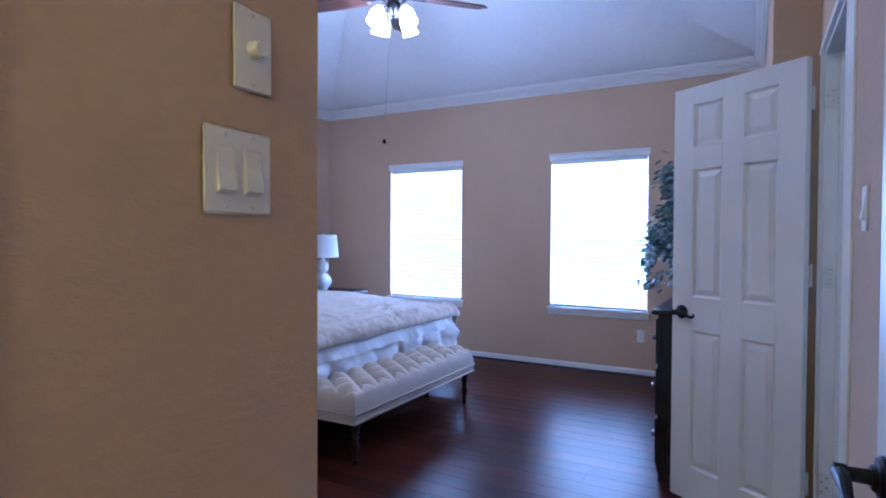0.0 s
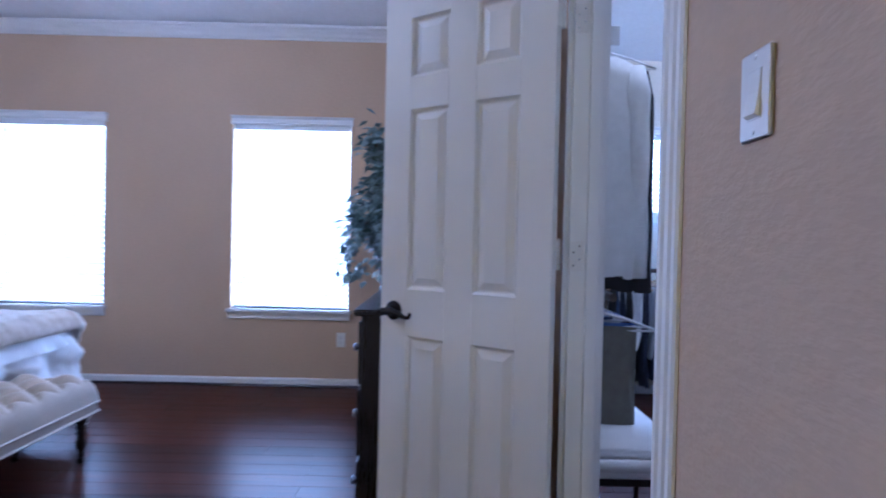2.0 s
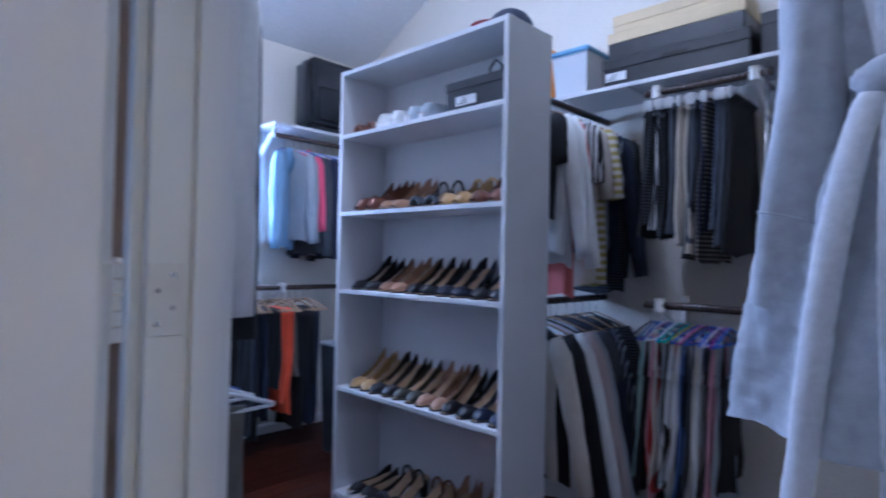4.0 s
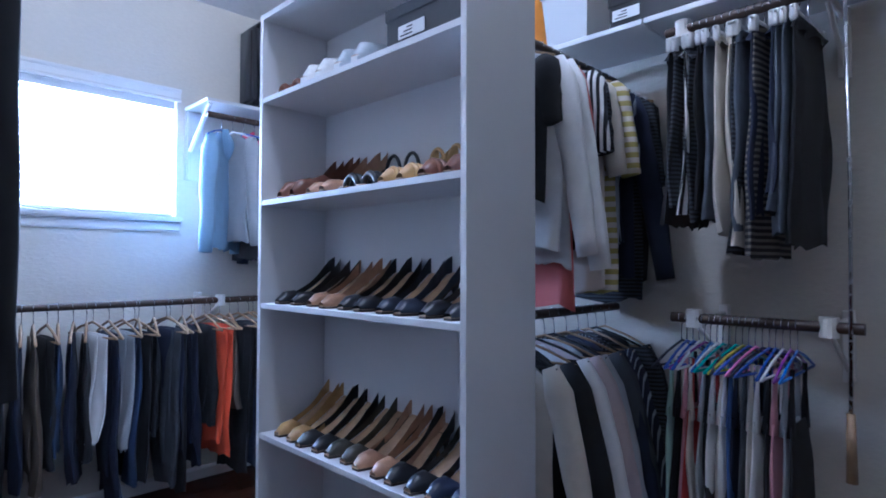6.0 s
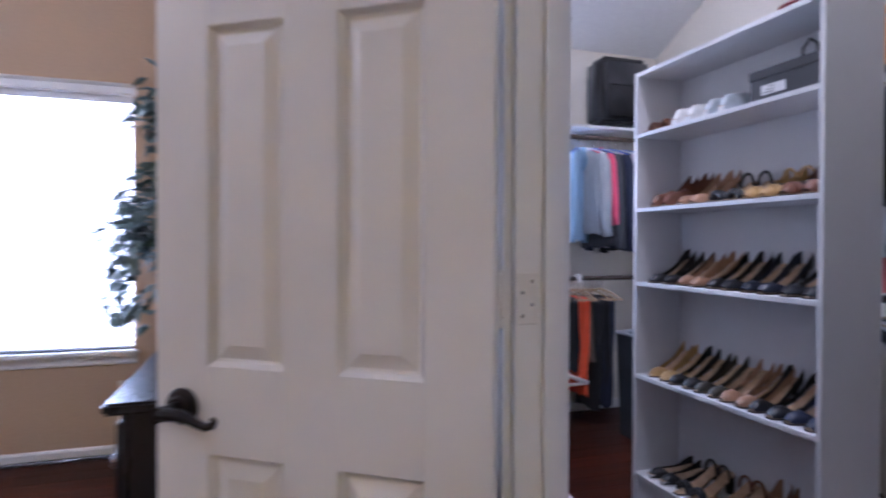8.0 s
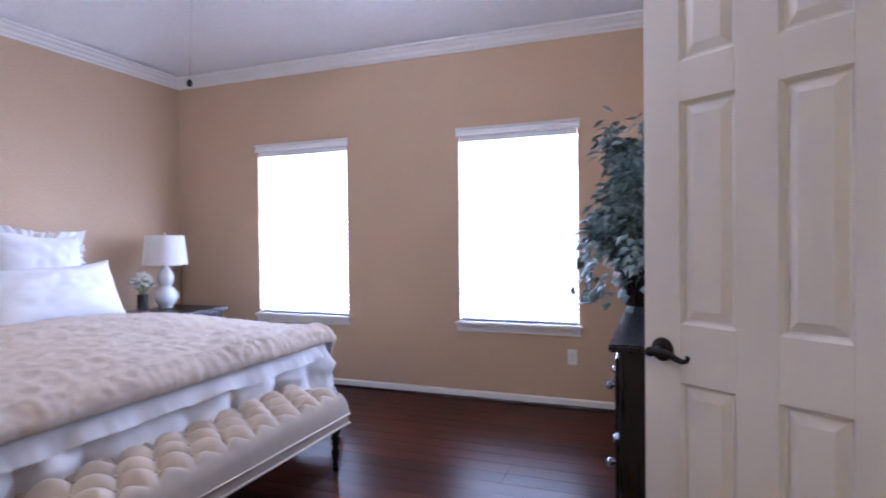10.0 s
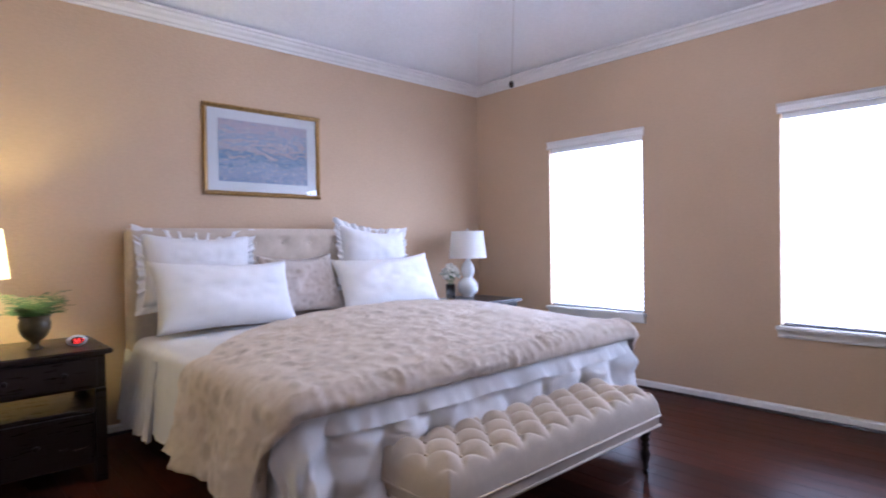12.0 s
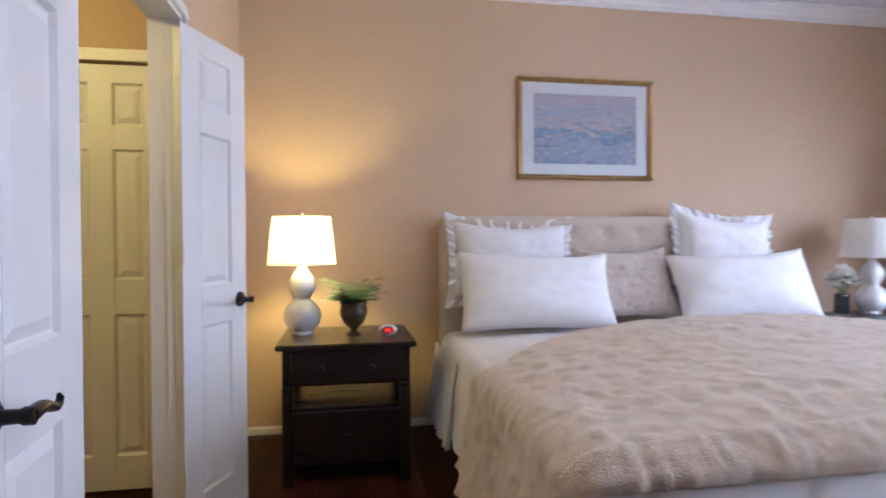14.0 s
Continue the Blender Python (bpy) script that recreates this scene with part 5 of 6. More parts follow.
def loft(w0, w1, top, length, th, seed, nu=26, nv=12, slope=0.28, folds=5.0, flare=0.0):
    """A hanging bag of cloth, width w0 to w1, thickness th, with vertical folds."""
    def fn(u, v):
        a = 2 * math.pi * u
        c, s = math.cos(a), math.sin(a)
        w = w0 + (w1 - w0) * v ** 0.8
        k = 0.25 + 0.75 * min(1, v / 0.25)
        x = w / 2 * math.copysign(abs(c) ** 0.7, c) + flare * v * nz(seed, 3) * 0.3
        y = th / 2 * k * s * (1 + 0.5 * math.sin(folds * c * 3 + seed * 5) * v) + 0.030 * v * nz(c * 2.2 + seed, v * 2.2) + 0.012 * v * nz(c * 6 + seed, v * 3) + 0.03 * v * nz(seed, v * 1.3)
        z = top - slope * abs(c) * w0 / 2 * (1 - v) - (length - 0.03 * nz(c * 2.5, seed)) * v
        return (x, y, z)
    bm = grid(nv, nu, lambda v, u: fn(u, v), wrap=True)
    bm.verts.ensure_lookup_table()
    bm.faces.new([bm.verts[i] for i in range(nu)])
    return bm


def sleeve(x0, s, length, th, seed, top, lean=0.12):
    pts, rs = [], []
    for j in range(9):
        f = j / 8
        pts.append((x0 + s * (lean * length * f ** 0.8) - s * 0.02, 0.012 * nz(seed, f * 3) - 0.01, top - length * f))
        rs.append((0.052 - 0.018 * f) * (0.55 + 0.45 * min(1, f / 0.12)) * (1 + 0.14 * nz(seed + 4, f * 9)))
    bm = tube(pts, rs, 10)
    for v in bm.verts:
        v.co.y *= th / 0.10
    return bm


def garment(kind, m, mat, seed, hang=None, length=0.62, name=None, label="", group="", w=0.42, lean=0.13):
    """One garment on its own hanger; the rod's axis is local y."""
    t = thing(name or {"pants": "trousers"}.get(kind, kind), m, label, "clothing", group)
    hm = hang or plastic((0.7, 0.7, 0.7))
    if kind in ("shirt", "jacket", "sweater"):
        hanger(t, hm, 0.40)
        th = {"shirt": 0.035, "jacket": 0.042, "sweater": 0.06}[kind]
        part("body", loft(w * 0.84, w * 0.86, -0.082, length, th, seed, slope=0.55 if kind == "jacket" else 0.42), mat, t, "", True)
        sl = length * (0.95 if kind != "shirt" or seed % 2 > 1 else 0.42)
        for s in (-1, 1):
            part("sleeve", sleeve(s * w * 0.43, s, sl, th * 1.5, seed + s, -0.132, lean), mat, t, "", True)
        if kind == "shirt":
            part("collar", tube([(-0.075, 0.0, -0.085), (-0.06, -0.02, -0.075), (0, -0.028, -0.092), (0.06, -0.02, -0.075), (0.075, 0.0, -0.085)], 0.010, 6), mat, t, "", True)
    elif kind == "top":
        hanger(t, hm, 0.38)
        part("body", loft(w * 0.55, w * 0.80, -0.27, length, 0.026, seed, slope=0.0), mat, t, "", True)
        for s in (-1, 1):
            part("strap", tube([(s * w * 0.22, 0.004, -0.30), (s * w * 0.20, 0, -0.18), (s * w * 0.20, -0.002, -0.115)], [0.014, 0.006, 0.006], 6), mat, t, "", True)
    elif kind == "skirt":
        hanger(t, hm, 0.30, clip=True)
        part("body", loft(w * 0.75, w * 0.95, -0.095, length, 0.032, seed, slope=0.02, folds=7), mat, t, "", True)
        part("waistband", loft(w * 0.76, w * 0.76, -0.09, 0.04, 0.03, seed, nv=2, slope=0.0), mat, t, "", True)
    else:
        hanger(t, hm, 0.40, True)
        part("body", loft(w * 0.62, w * 0.60, -0.118, length, 0.034, seed, slope=0.05, folds=3), mat, t, "", True)
        part("second_leg", loft(w * 0.5, w * 0.46, -0.122, length * 0.86, 0.026, seed + 2, slope=0.05, folds=3), mat, t, "", True, pose(0.03, 0.014, 0))
    return t


# ---- bookcase ----
CX, CY0, CY1, CTZ = 1.925, 3.668, 4.635, 2.05
SHELVES = [0.145, 0.615, 1.055, 1.405, 1.758]
case = thing("bookcase", pose(CX, (CY0 + CY1) / 2, 0), "tall white laminate bookcase holding rows of shoes", "bookcase")
hw, dp = (CY1 - CY0) / 2, 0.265
part("side", B(0, dp, -hw, -hw + 0.019, 0, CTZ, bevel=0.001), M_SHELF, case)
part("side", B(0, dp, hw - 0.019, hw, 0, CTZ, bevel=0.001), M_SHELF, case)
part("top", B(0, dp, -hw + 0.0195, hw - 0.0195, CTZ - 0.02, CTZ - 0.001, bevel=0.001), M_SHELF, case)
part("back", B(dp - 0.006, dp - 0.001, -hw + 0.0195, hw - 0.0195, 0.06, CTZ - 0.021), M_SHELF, case)
part("kick", B(0.015, 0.032, -hw + 0.0195, hw - 0.0195, 0, SHELVES[0] - 0.019), M_SHELF, case)
for z in SHELVES:
    part("shelf", B(0.002, dp - 0.0065, -hw + 0.0195, hw - 0.0195, z - 0.018, z, bevel=0.001), M_SHELF, case)

# ---- shoes ----
_lt = {}


def leather(c, rough=0.35):
    if c not in _lt:
        _lt[c] = plain("shoe_leather", c, rough, 0.18, 30.0, 0.15, 150.0)
    return _lt[c]


M_INSOLE = leather((0.50, 0.34, 0.20), 0.6)
M_SOLE = leather((0.05, 0.035, 0.025), 0.6)


def foot_line(f):
    """Half width along a shoe from toe (0) to heel (1), and the sole's height share."""
    w = 0.012 + 0.026 * math.sin(math.pi * min(1, f / 0.55) * 0.5) if f < 0.35 else 0.034 - 0.010 * math.sin(math.pi * (f - 0.35) / 0.9) if f < 0.8 else 0.027
    w = 1.12 * w * min(1, (1 - f) / 0.06 + 0.35)
    return w, 0.0 if f < 0.28 else ((f - 0.28) / 0.72) ** 1.25


def shoe_upper(heel, cut0, wall, nu=20, nv=12):
    """An open-topped shoe: vamp over the toe, low sides, high back."""
    bm = bmesh.new()
    L = 0.25

    def fn(u, v):
        f = u
        w, lift = foot_line(f)
        z0 = 0.008 + heel * lift
        hgt = wall * (0.75 + 0.25 * math.sin(math.pi * f)) if f < cut0 else wall * (0.62 + 0.85 * max(0, (f - 0.60) / 0.40) ** 1.3)
        a = (v - 0.5) * 2
        if f < cut0:
            ang = a * math.pi / 2
            return (L * f, w * 1.05 * math.sin(ang), z0 + hgt * math.cos(ang) ** 0.7 * min(1, 0.35 + f / 0.16))
        return (L * f, w * (1.05 if a > 0 else -1.05), z0 + hgt * (1 - abs(a)) * 1.0)

    rows = []
    for i in range(nu + 1):
        rows.append([bm.verts.new(fn(i / nu, j / nv)) for j in range(nv + 1)])
    for i in range(nu):
        for j in range(nv):
            if i / nu >= cut0 and j in (nv // 2 - 1, nv // 2):
                continue
            bm.faces.new((rows[i][j], rows[i + 1][j], rows[i + 1][j + 1], rows[i][j + 1]))
    k = rows[-1]
    back = [v for v in k]
    bm.faces.new(back)
    return bm


def shoe_sole(heel, t=0.007, z=0.0, grow=1.0):
    bm = bmesh.new()
    rings_ = []
    for i in range(21):
        f = i / 20
        w, lift = foot_line(f)
        w *= grow
        h = z + heel * lift
        rings_.append([bm.verts.new((0.25 * f, s * w, h + q)) for s, q in ((-1, 0), (1, 0), (1, t), (-1, t))])
    for a, b in zip(rings_, rings_[1:]):
        for k in range(4):
            bm.faces.new((a[k], a[(k + 1) % 4], b[(k + 1) % 4], b[k]))
    bm.faces.new(rings_[0][::-1])
    bm.faces.new(rings_[-1])
    return bm


def make_shoe(kind, c):
    t = thing("shoe", pose(0, 0, 0), "", "shoe")
    mat = leather(c)
    heel = {"pump": 0.105, "wedge": 0.085, "sandal": 0.09, "mule": 0.085, "sneaker": 0.014, "flat": 0.018}[kind]
    part("sole", shoe_sole(heel, 0.006 if heel > 0.03 else 0.022), M_SOLE if heel > 0.03 else M_LABEL, t)
    part("insole", shoe_sole(heel, 0.002, 0.0065 if heel > 0.03 else 0.0225, 0.92), M_INSOLE, t, "tan leather insole")
    if kind != "sandal":
        up = shoe_upper(heel, {"wedge": 0.26, "pump": 0.30, "mule": 0.5, "sneaker": 0.62, "flat": 0.3}[kind], {"wedge": 0.046, "pump": 0.040, "mule": 0.062, "sneaker": 0.075, "flat": 0.045}[kind])
        part("upper", up, mat, t, "", True)
    if kind in ("wedge", "sandal"):
        for f0, lean in ((0.16, 0.0), (0.24, 0.3), (0.80, 0.0)):
            w, lift = foot_line(f0)
            z0 = 0.01 + heel * lift
            hh = 0.034 if f0 < 0.5 else 0.055
            pts = [(0.25 * f0 + lean * 0.02 * math.cos(a), w * 1.1 * math.cos(a), z0 + hh * math.sin(a)) for a in [math.pi * k / 10 for k in range(11)]]
            part("strap", tube(pts, 0.006 if f0 > 0.5 else 0.010, 6), mat, t, "", True)
    if heel > 0.03:
        if kind == "wedge":
            part("heel", B(0.13, 0.248, -0.026, 0.026, 0, heel * 0.75, bevel=0.006), M_SOLE, t)
        else:
            r0 = 0.006 if kind == "pump" else 0.016
            part("heel", tube([(0.238, 0, 0.0), (0.236, 0, heel * 0.5), (0.232, 0, heel * 0.86)], [r0, r0 * 1.15, 0.021], 10), mat, t, "", True)
    return t


_shoes = {}


def place_shoe(kind, c, x, y, z, yaw, tone):
    key = (kind, c)
    m = pose(x, y, z, 0, 0, yaw)
    label = f"{tone} {dict(pump='pointed high-heeled pump', wedge='wedge sandal', sandal='strappy heeled sandal', mule='heeled mule', sneaker='low sneaker', flat='flat shoe')[kind]} on the bookcase shelf"
    if key in _shoes:
        o = copy_thing(_shoes[key], m)
    else:
        o = _shoes[key] = make_shoe(kind, c)
        o.matrix_world = m
    return tagged(o, label, "shoe", f"{tone} shoes")


NUDE, BROWN, SANDC = (0.42, 0.24, 0.14), (0.16, 0.06, 0.03), (0.50, 0.32, 0.12)
rng = random.Random(5)
LAY = [
    (1, [("pump", SANDC, "tan"), ("pump", BLACK, "black"), ("pump", (0.05, 0.045, 0.03), "dark olive"), ("pump", NUDE, "nude"), ("pump", BLACK, "black"), ("pump", NAVY, "navy")]),
    (2, [("pump", BLACK, "black"), ("pump", NUDE, "nude"), ("pump", BLACK, "black"), ("pump", (0.02, 0.025, 0.04), "dark navy"), ("pump", BLACK, "black")]),
    (3, [("mule", BROWN, "brown"), ("pump", NUDE, "nude"), ("sandal", BLACK, "black"), ("wedge", SANDC, "tan"), ("wedge", BROWN, "brown")]),
    (0, [("flat", BLACK, "black"), ("sandal", BLACK, "black"), ("sandal", BROWN, "brown"), ("mule", NUDE, "nude"), ("flat", RED, "red")]),
]
for lev, row_ in LAY:
    step = (CY1 - CY0 - 0.10) / len(row_)
    for k, (kind, c, tone) in enumerate(row_):
        yc = CY1 - 0.075 - step * (k + 0.45)
        for j in (-1, 1):
            place_shoe(kind, c, CX + 0.012 + rng.uniform(0, 0.012), yc + j * 0.040, SHELVES[lev], rng.uniform(-5, 5), tone)
z = SHELVES[4]
for k, (kind, c, tone) in enumerate([("sandal", BROWN, "brown"), ("sneaker", WHITE, "white"), ("sneaker", (0.45, 0.5, 0.55), "pale grey")]):
    for j in (-1, 1):
        place_shoe(kind, c, CX + 0.015, CY1 - 0.11 - 0.185 * k + j * 0.042 * -1, z, rng.uniform(-4, 4), tone)


def carton(m, dx, dy, dz, mat, lid, label, tag=True, lid_mat=None, at=-0.01):
    b = thing("storage_box", m, label, "box")
    part("body", B(-dx / 2, dx / 2, -dy / 2, dy / 2, 0, dz - lid * 0.6, bevel=0.003), mat, b)
    part("lid", B(-dx / 2 - 0.004, dx / 2 + 0.004, -dy / 2 - 0.004, dy / 2 + 0.004, dz - lid, dz, bevel=0.003), lid_mat or mat, b)
    if tag:
        p = part("label", B(-dx / 2 - 0.0055, -dx / 2 - 0.0045, at, at + 0.10, dz * 0.16, dz * 0.46), M_LABEL, b, "white paper label with small print")
        for r in range(3):
            part("print_line", B(-dx / 2 - 0.0062, -dx / 2 - 0.0056, at + 0.045, at + 0.09 - 0.012 * r, dz * (0.21 + 0.08 * r), dz * (0.24 + 0.08 * r)), M_INK, p)
    return b


carton(pose(CX + 0.15, CY0 + 0.175, SHELVES[4] + 0.0005), 0.24, 0.29, 0.115, plain("dark_grey_card", (0.035, 0.036, 0.04), 0.5), 0.035, "dark grey shoe box with white label on the shelf")
bag = thing("handbag", pose(CX + 0.15, CY0 + 0.14, SHELVES[4] + 0.116), "small black handbag standing on the shoe box", "handbag")
part("pouch", B(-0.05, 0.05, -0.09, 0.09, 0, 0.028, bevel=0.012, seg=2), M_BLACK, bag, "", True)
for y in (-0.035, 0.035):
    part("handle", tube([(0, y - 0.03, 0.02), (0, y - 0.028, 0.07), (0, y, 0.095), (0, y + 0.028, 0.07), (0, y + 0.03, 0.02)], 0.005, 6), M_BLACK, bag, "", True)

# cap and orange sack on the bookcase's top
cap = thing("baseball_cap", pose(CX + 0.14, CY0 + 0.10, CTZ, 0, 0, 150), "navy baseball cap with red brim on bookcase", "cap")
part("crown", grid(20, 8, lambda u, v: (0.09 * math.cos(2 * math.pi * u) * math.cos(v * math.pi / 2), 0.08 * math.sin(2 * math.pi * u) * math.cos(v * math.pi / 2), 0.001 + 0.085 * math.sin(v * math.pi / 2))), cl(NAVY), cap, "", True)
part("brim", grid(10, 4, lambda u, v: ((0.088 + 0.065 * v) * math.cos((u - 0.5) * 2.0), (0.078 + 0.03 * v) * math.sin((u - 0.5) * 2.0), 0.006 - 0.004 * v + 0.010 * (1 - (2 * u - 1) ** 2))), cl(RED), cap, "red brim", True)

# ---- shelves and rods ----


def rod(p, q, label, r=0.016):
    t = thing("closet_rod", Matrix.Translation(p), label, "rod")
    d = Vector(q) - Vector(p)
    part("pole", tube([(0, 0, 0), d], r, 14), M_ROD, t, "", 2)
    return t


def bracket(t, x, y, z, sx, sy):
    """White socket and strut from the wall out to the rod, along (sx, sy)."""
    bm = tube([(x, y, z), (x + sx, y + sy, z)], 0.010, 8)
    tube([(x + sx, y + sy, z - 0.16), (x, y, z - 0.01)], 0.007, 8, bm)
    box(bm, x + sx - 0.016, x + sx + 0.016, y + sy - 0.016, y + sy + 0.016, z - 0.19, z + 0.03, bevel=0.003)
    lathe([(0, -0.028), (0.024, -0.028), (0.024, 0.028), (0, 0.028)], 14, bm, (x, y, z))
    part("bracket", bm, M_PLATE, t, "white plastic rod bracket")


def board(name, x0, x1, y0, y1, z, label):
    t = thing(name, pose(x0, y0, z), label, "shelf")
    part("board", B(0, x1 - x0, 0, y1 - y0, -0.019, 0, bevel=0.002), M_SHELF, t)
    return t


sh_n = board("wall_shelf", 2.19, CE, 5.70, NORTH, 2.045, "white wall shelf over hanging sweatshirts")
bm = box(bmesh.new(), 0.012, 0.030, 0.282, 0.2995, -0.40, -0.020, bevel=0.002)
box(bm, 0.002, 0.10, 0.290, 0.2995, -0.40, -0.020)
part("cleat", bm, M_SHELF, sh_n)
part("strut", tube([(0.022, 0.02, -0.026), (0.022, 0.27, -0.24)], 0.012, 8), M_SHELF, sh_n, "white diagonal strut")
rod((2.20, 5.735, 1.965), (CE, 5.735, 1.965), "dark wooden closet rod under the wall shelf")
r = rod((CW, 5.70, 1.0), (CE, 5.70, 1.0), "long dark wooden rod below the window")
bracket(r, 2.27 - CW, 0, 0, 0, 0.285)
board("wall_shelf", 2.80, CE, CS, 3.66, 2.02, "white shelf along the wall holding boxes")
board("wall_shelf", 2.80, CE, 3.665, 4.36, 2.02, "white corner shelf behind the bookcase")
r = rod((2.845, 3.09, 1.96), (2.845, 3.60, 1.96), "short dark wooden rod under the shelf")
for y in (0.06, 0.455):
    bracket(r, 0, y, 0, 0.26, 0)
r = rod((2.825, 3.07, 1.02), (2.825, 3.58, 1.02), "short dark wooden rod for camisoles")
for y in (0.08, 0.44):
    bracket(r, 0, y, 0, 0.28, 0)
rod((2.215, 3.93, 1.935), (CE, 3.93, 1.935), "dark wooden rod with blouses")
rod((2.215, 3.93, 1.02), (CE, 3.93, 1.02), "dark wooden rod with jackets")
rod((0.925, 3.80, 2.06), (0.925, 5.62, 2.06), "dark wooden rod with long knitwear")
rod((0.90, 3.62, 0.98), (0.90, 5.5, 0.98), "dark wooden rod with folded trousers")
rod((1.12, 2.52, 2.03), (CE, 2.52, 2.03), "dark wooden rod with robe and dresses")
for x0, y0, z0 in ((CW, 3.79, 2.04), (1.12, CS, 2.01)):
    b = thing("rod_support", pose(x0, y0, z0), "white board carrying the end of a rod", "rod support")
    part("board", B(0, 0.225, 0, 0.012, -0.045, 0.035, bevel=0.002) if x0 < 1 else B(-0.012, 0.0, 0, 0.80, -0.045, 0.045, bevel=0.002), M_SHELF, b)
pole = thing("reaching_pole", pose(2.80, 3.10, 0), "slim steel garment pole with wooden handle hung from the rod", "pole")
part("shaft", tube([(0, 0, 0.80), (0.012, -0.004, 1.4), (0.0, 0, 1.95)], 0.005, 8), M_CHROME, pole, "", True)
part("crook", tube([(0, 0, 1.948), (0.012, 0, 1.985), (0.04, 0.003, 1.985), (0.058, 0.004, 1.955)], 0.004, 8), M_CHROME, pole, "", True)
part("handle", tube([(0, 0, 0.62), (0, 0, 0.80)], [0.014, 0.011], 10), M_HWOOD, pole, "wooden handle", True)

# ---- hanging clothes ----
rng = random.Random(17)
WH, BLK, BLH = plastic((0.72, 0.72, 0.72)), plastic((0.02, 0.02, 0.02)), plastic((0.03, 0.10, 0.45))
for k, (mat, tone, kind, ln) in enumerate([(cl(SKY), "pale blue-grey hooded sweatshirt", "sweater", 0.62), (cl(LGREY), "light grey sweatshirt", "sweater", 0.58), (cl((0.75, 0.10, 0.18)), "bright pink knit top", "shirt", 0.50), (cl(GREY), "charcoal fleece", "sweater", 0.66), (cl(NAVY), "navy sweatshirt", "sweater", 0.68), (cl((0.5, 0.42, 0.47)), "mauve sweatshirt", "sweater", 0.66), (cl(BLACK), "black sweatshirt", "sweater", 0.70)]):
    g = garment(kind, pose(2.28 + 0.062 * k, 5.735, 1.965, 0, 0, 90 + rng.uniform(-6, 6) - (42 if k == 0 else 0)), mat, 1.3 + k, WH if k % 2 else BLH, ln, "sweatshirt", f"{tone} hanging by the closet window")
    if k == 0:
        part("hood", grid(12, 6, lambda u, v: (0.10 * math.cos(math.pi * u), -0.035 - 0.035 * math.sin(math.pi * v), -0.09 - 0.15 * v * math.sin(math.pi * u))), mat, g, "soft hood", True)
PANTS = [NAVY, BLACK, DENIM, BLACK, LGREY, NAVY, WHITE, BLACK, NAVY, TANC, BLACK, DENIM, NAVY, BLACK, WHITE, NAVY, LGREY, BLACK, DENIM, BLACK, NAVY, GREY, BLACK, NAVY, BLACK, ORANGE, ORANGE, TANC, BLACK, BLACK, NAVY]
TONES = {NAVY: "navy", BLACK: "black", DENIM: "denim blue", WHITE: "white", LGREY: "light grey", BLUE: "blue", TANC: "tan", GREY: "dark grey", ORANGE: "bright orange", OLIVE: "olive", CREAM: "cream", PINK: "pink", MINT: "mint", CORAL: "coral", RED: "red", SKY: "pale blue"}
for k, c in enumerate(PANTS):
    garment("pants", pose(1.05 + 0.047 * k + rng.uniform(-0.015, 0.015), 5.70, 1.0, rng.uniform(-2, 2), 0, 90 + rng.uniform(-16, 16)), cl(c), k * 1.7, M_HWOOD, rng.choice((0.46, 0.56, 0.66, 0.76)) + rng.uniform(-0.04, 0.04), "trousers", f"{TONES[c]} trousers folded over a hanger under the window", "trousers on the long rod")
for k, (c, ln, kind) in enumerate([(WHITE, 0.93, "sweater"), (BLACK, 1.0, "sweater"), (GREY, 0.95, "jacket"), (WHITE, 0.80, "shirt"), (NAVY, 0.9, "jacket"), (CORAL, 0.7, "shirt"), (BLACK, 0.95, "jacket"), (LGREY, 0.85, "sweater"), (NAVY, 0.9, "shirt")]):
    garment(kind, pose(0.925, 3.86 + 0.075 * k, 2.06, 0, 0, rng.uniform(-4, 4)), cl(c), 3.3 + 2 * k, WH, ln, "cardigan" if kind == "sweater" else kind, f"{TONES[c]} {'knit cardigan' if kind == 'sweater' else kind} hanging near the closet door", "", 0.43 if k == 1 else 0.33, 0.03)
TAUPE = (0.15, 0.14, 0.115)
TONES[TAUPE] = "taupe"
for k, c in enumerate([TAUPE, BLUE, LGREY, DENIM, SKY, BLACK, NAVY, DENIM, GREY, BLACK, NAVY, TANC, BLACK, DENIM]):
    garment("pants", pose(0.90, 3.70 + 0.10 * k, 0.98, 0, 0, rng.uniform(-8, 8)), cl(c), k * 2.3, BLH if k % 5 == 2 else WH, rng.uniform(0.38, 0.60), "trousers", f"{TONES[c]} trousers folded over a hanger near the door", "trousers near the door", 0.40)
UP = [(cl(BLACK), "black blouse", 0.48), (cl(WHITE), "white long-sleeved blouse", 0.62), (cl(WHITE), "white long-sleeved shirt", 0.66), (cl(CORAL), "coral short-sleeved top", 0.80), (S_BW, "black and white striped shirt", 0.62), (S_CHECK, "dark checked blouse", 0.6), (cl(CREAM), "cream blouse", 0.76), (S_YW, "yellow and white striped top", 0.76), (cl(LGREY), "light grey blouse", 0.72), (S_NW, "navy pinstriped shirt", 0.6), (cl(NAVY), "navy long-sleeved blouse", 0.70), (S_CHECK, "dark plaid shirt", 0.80), (cl(BLACK), "black blouse", 0.74)]
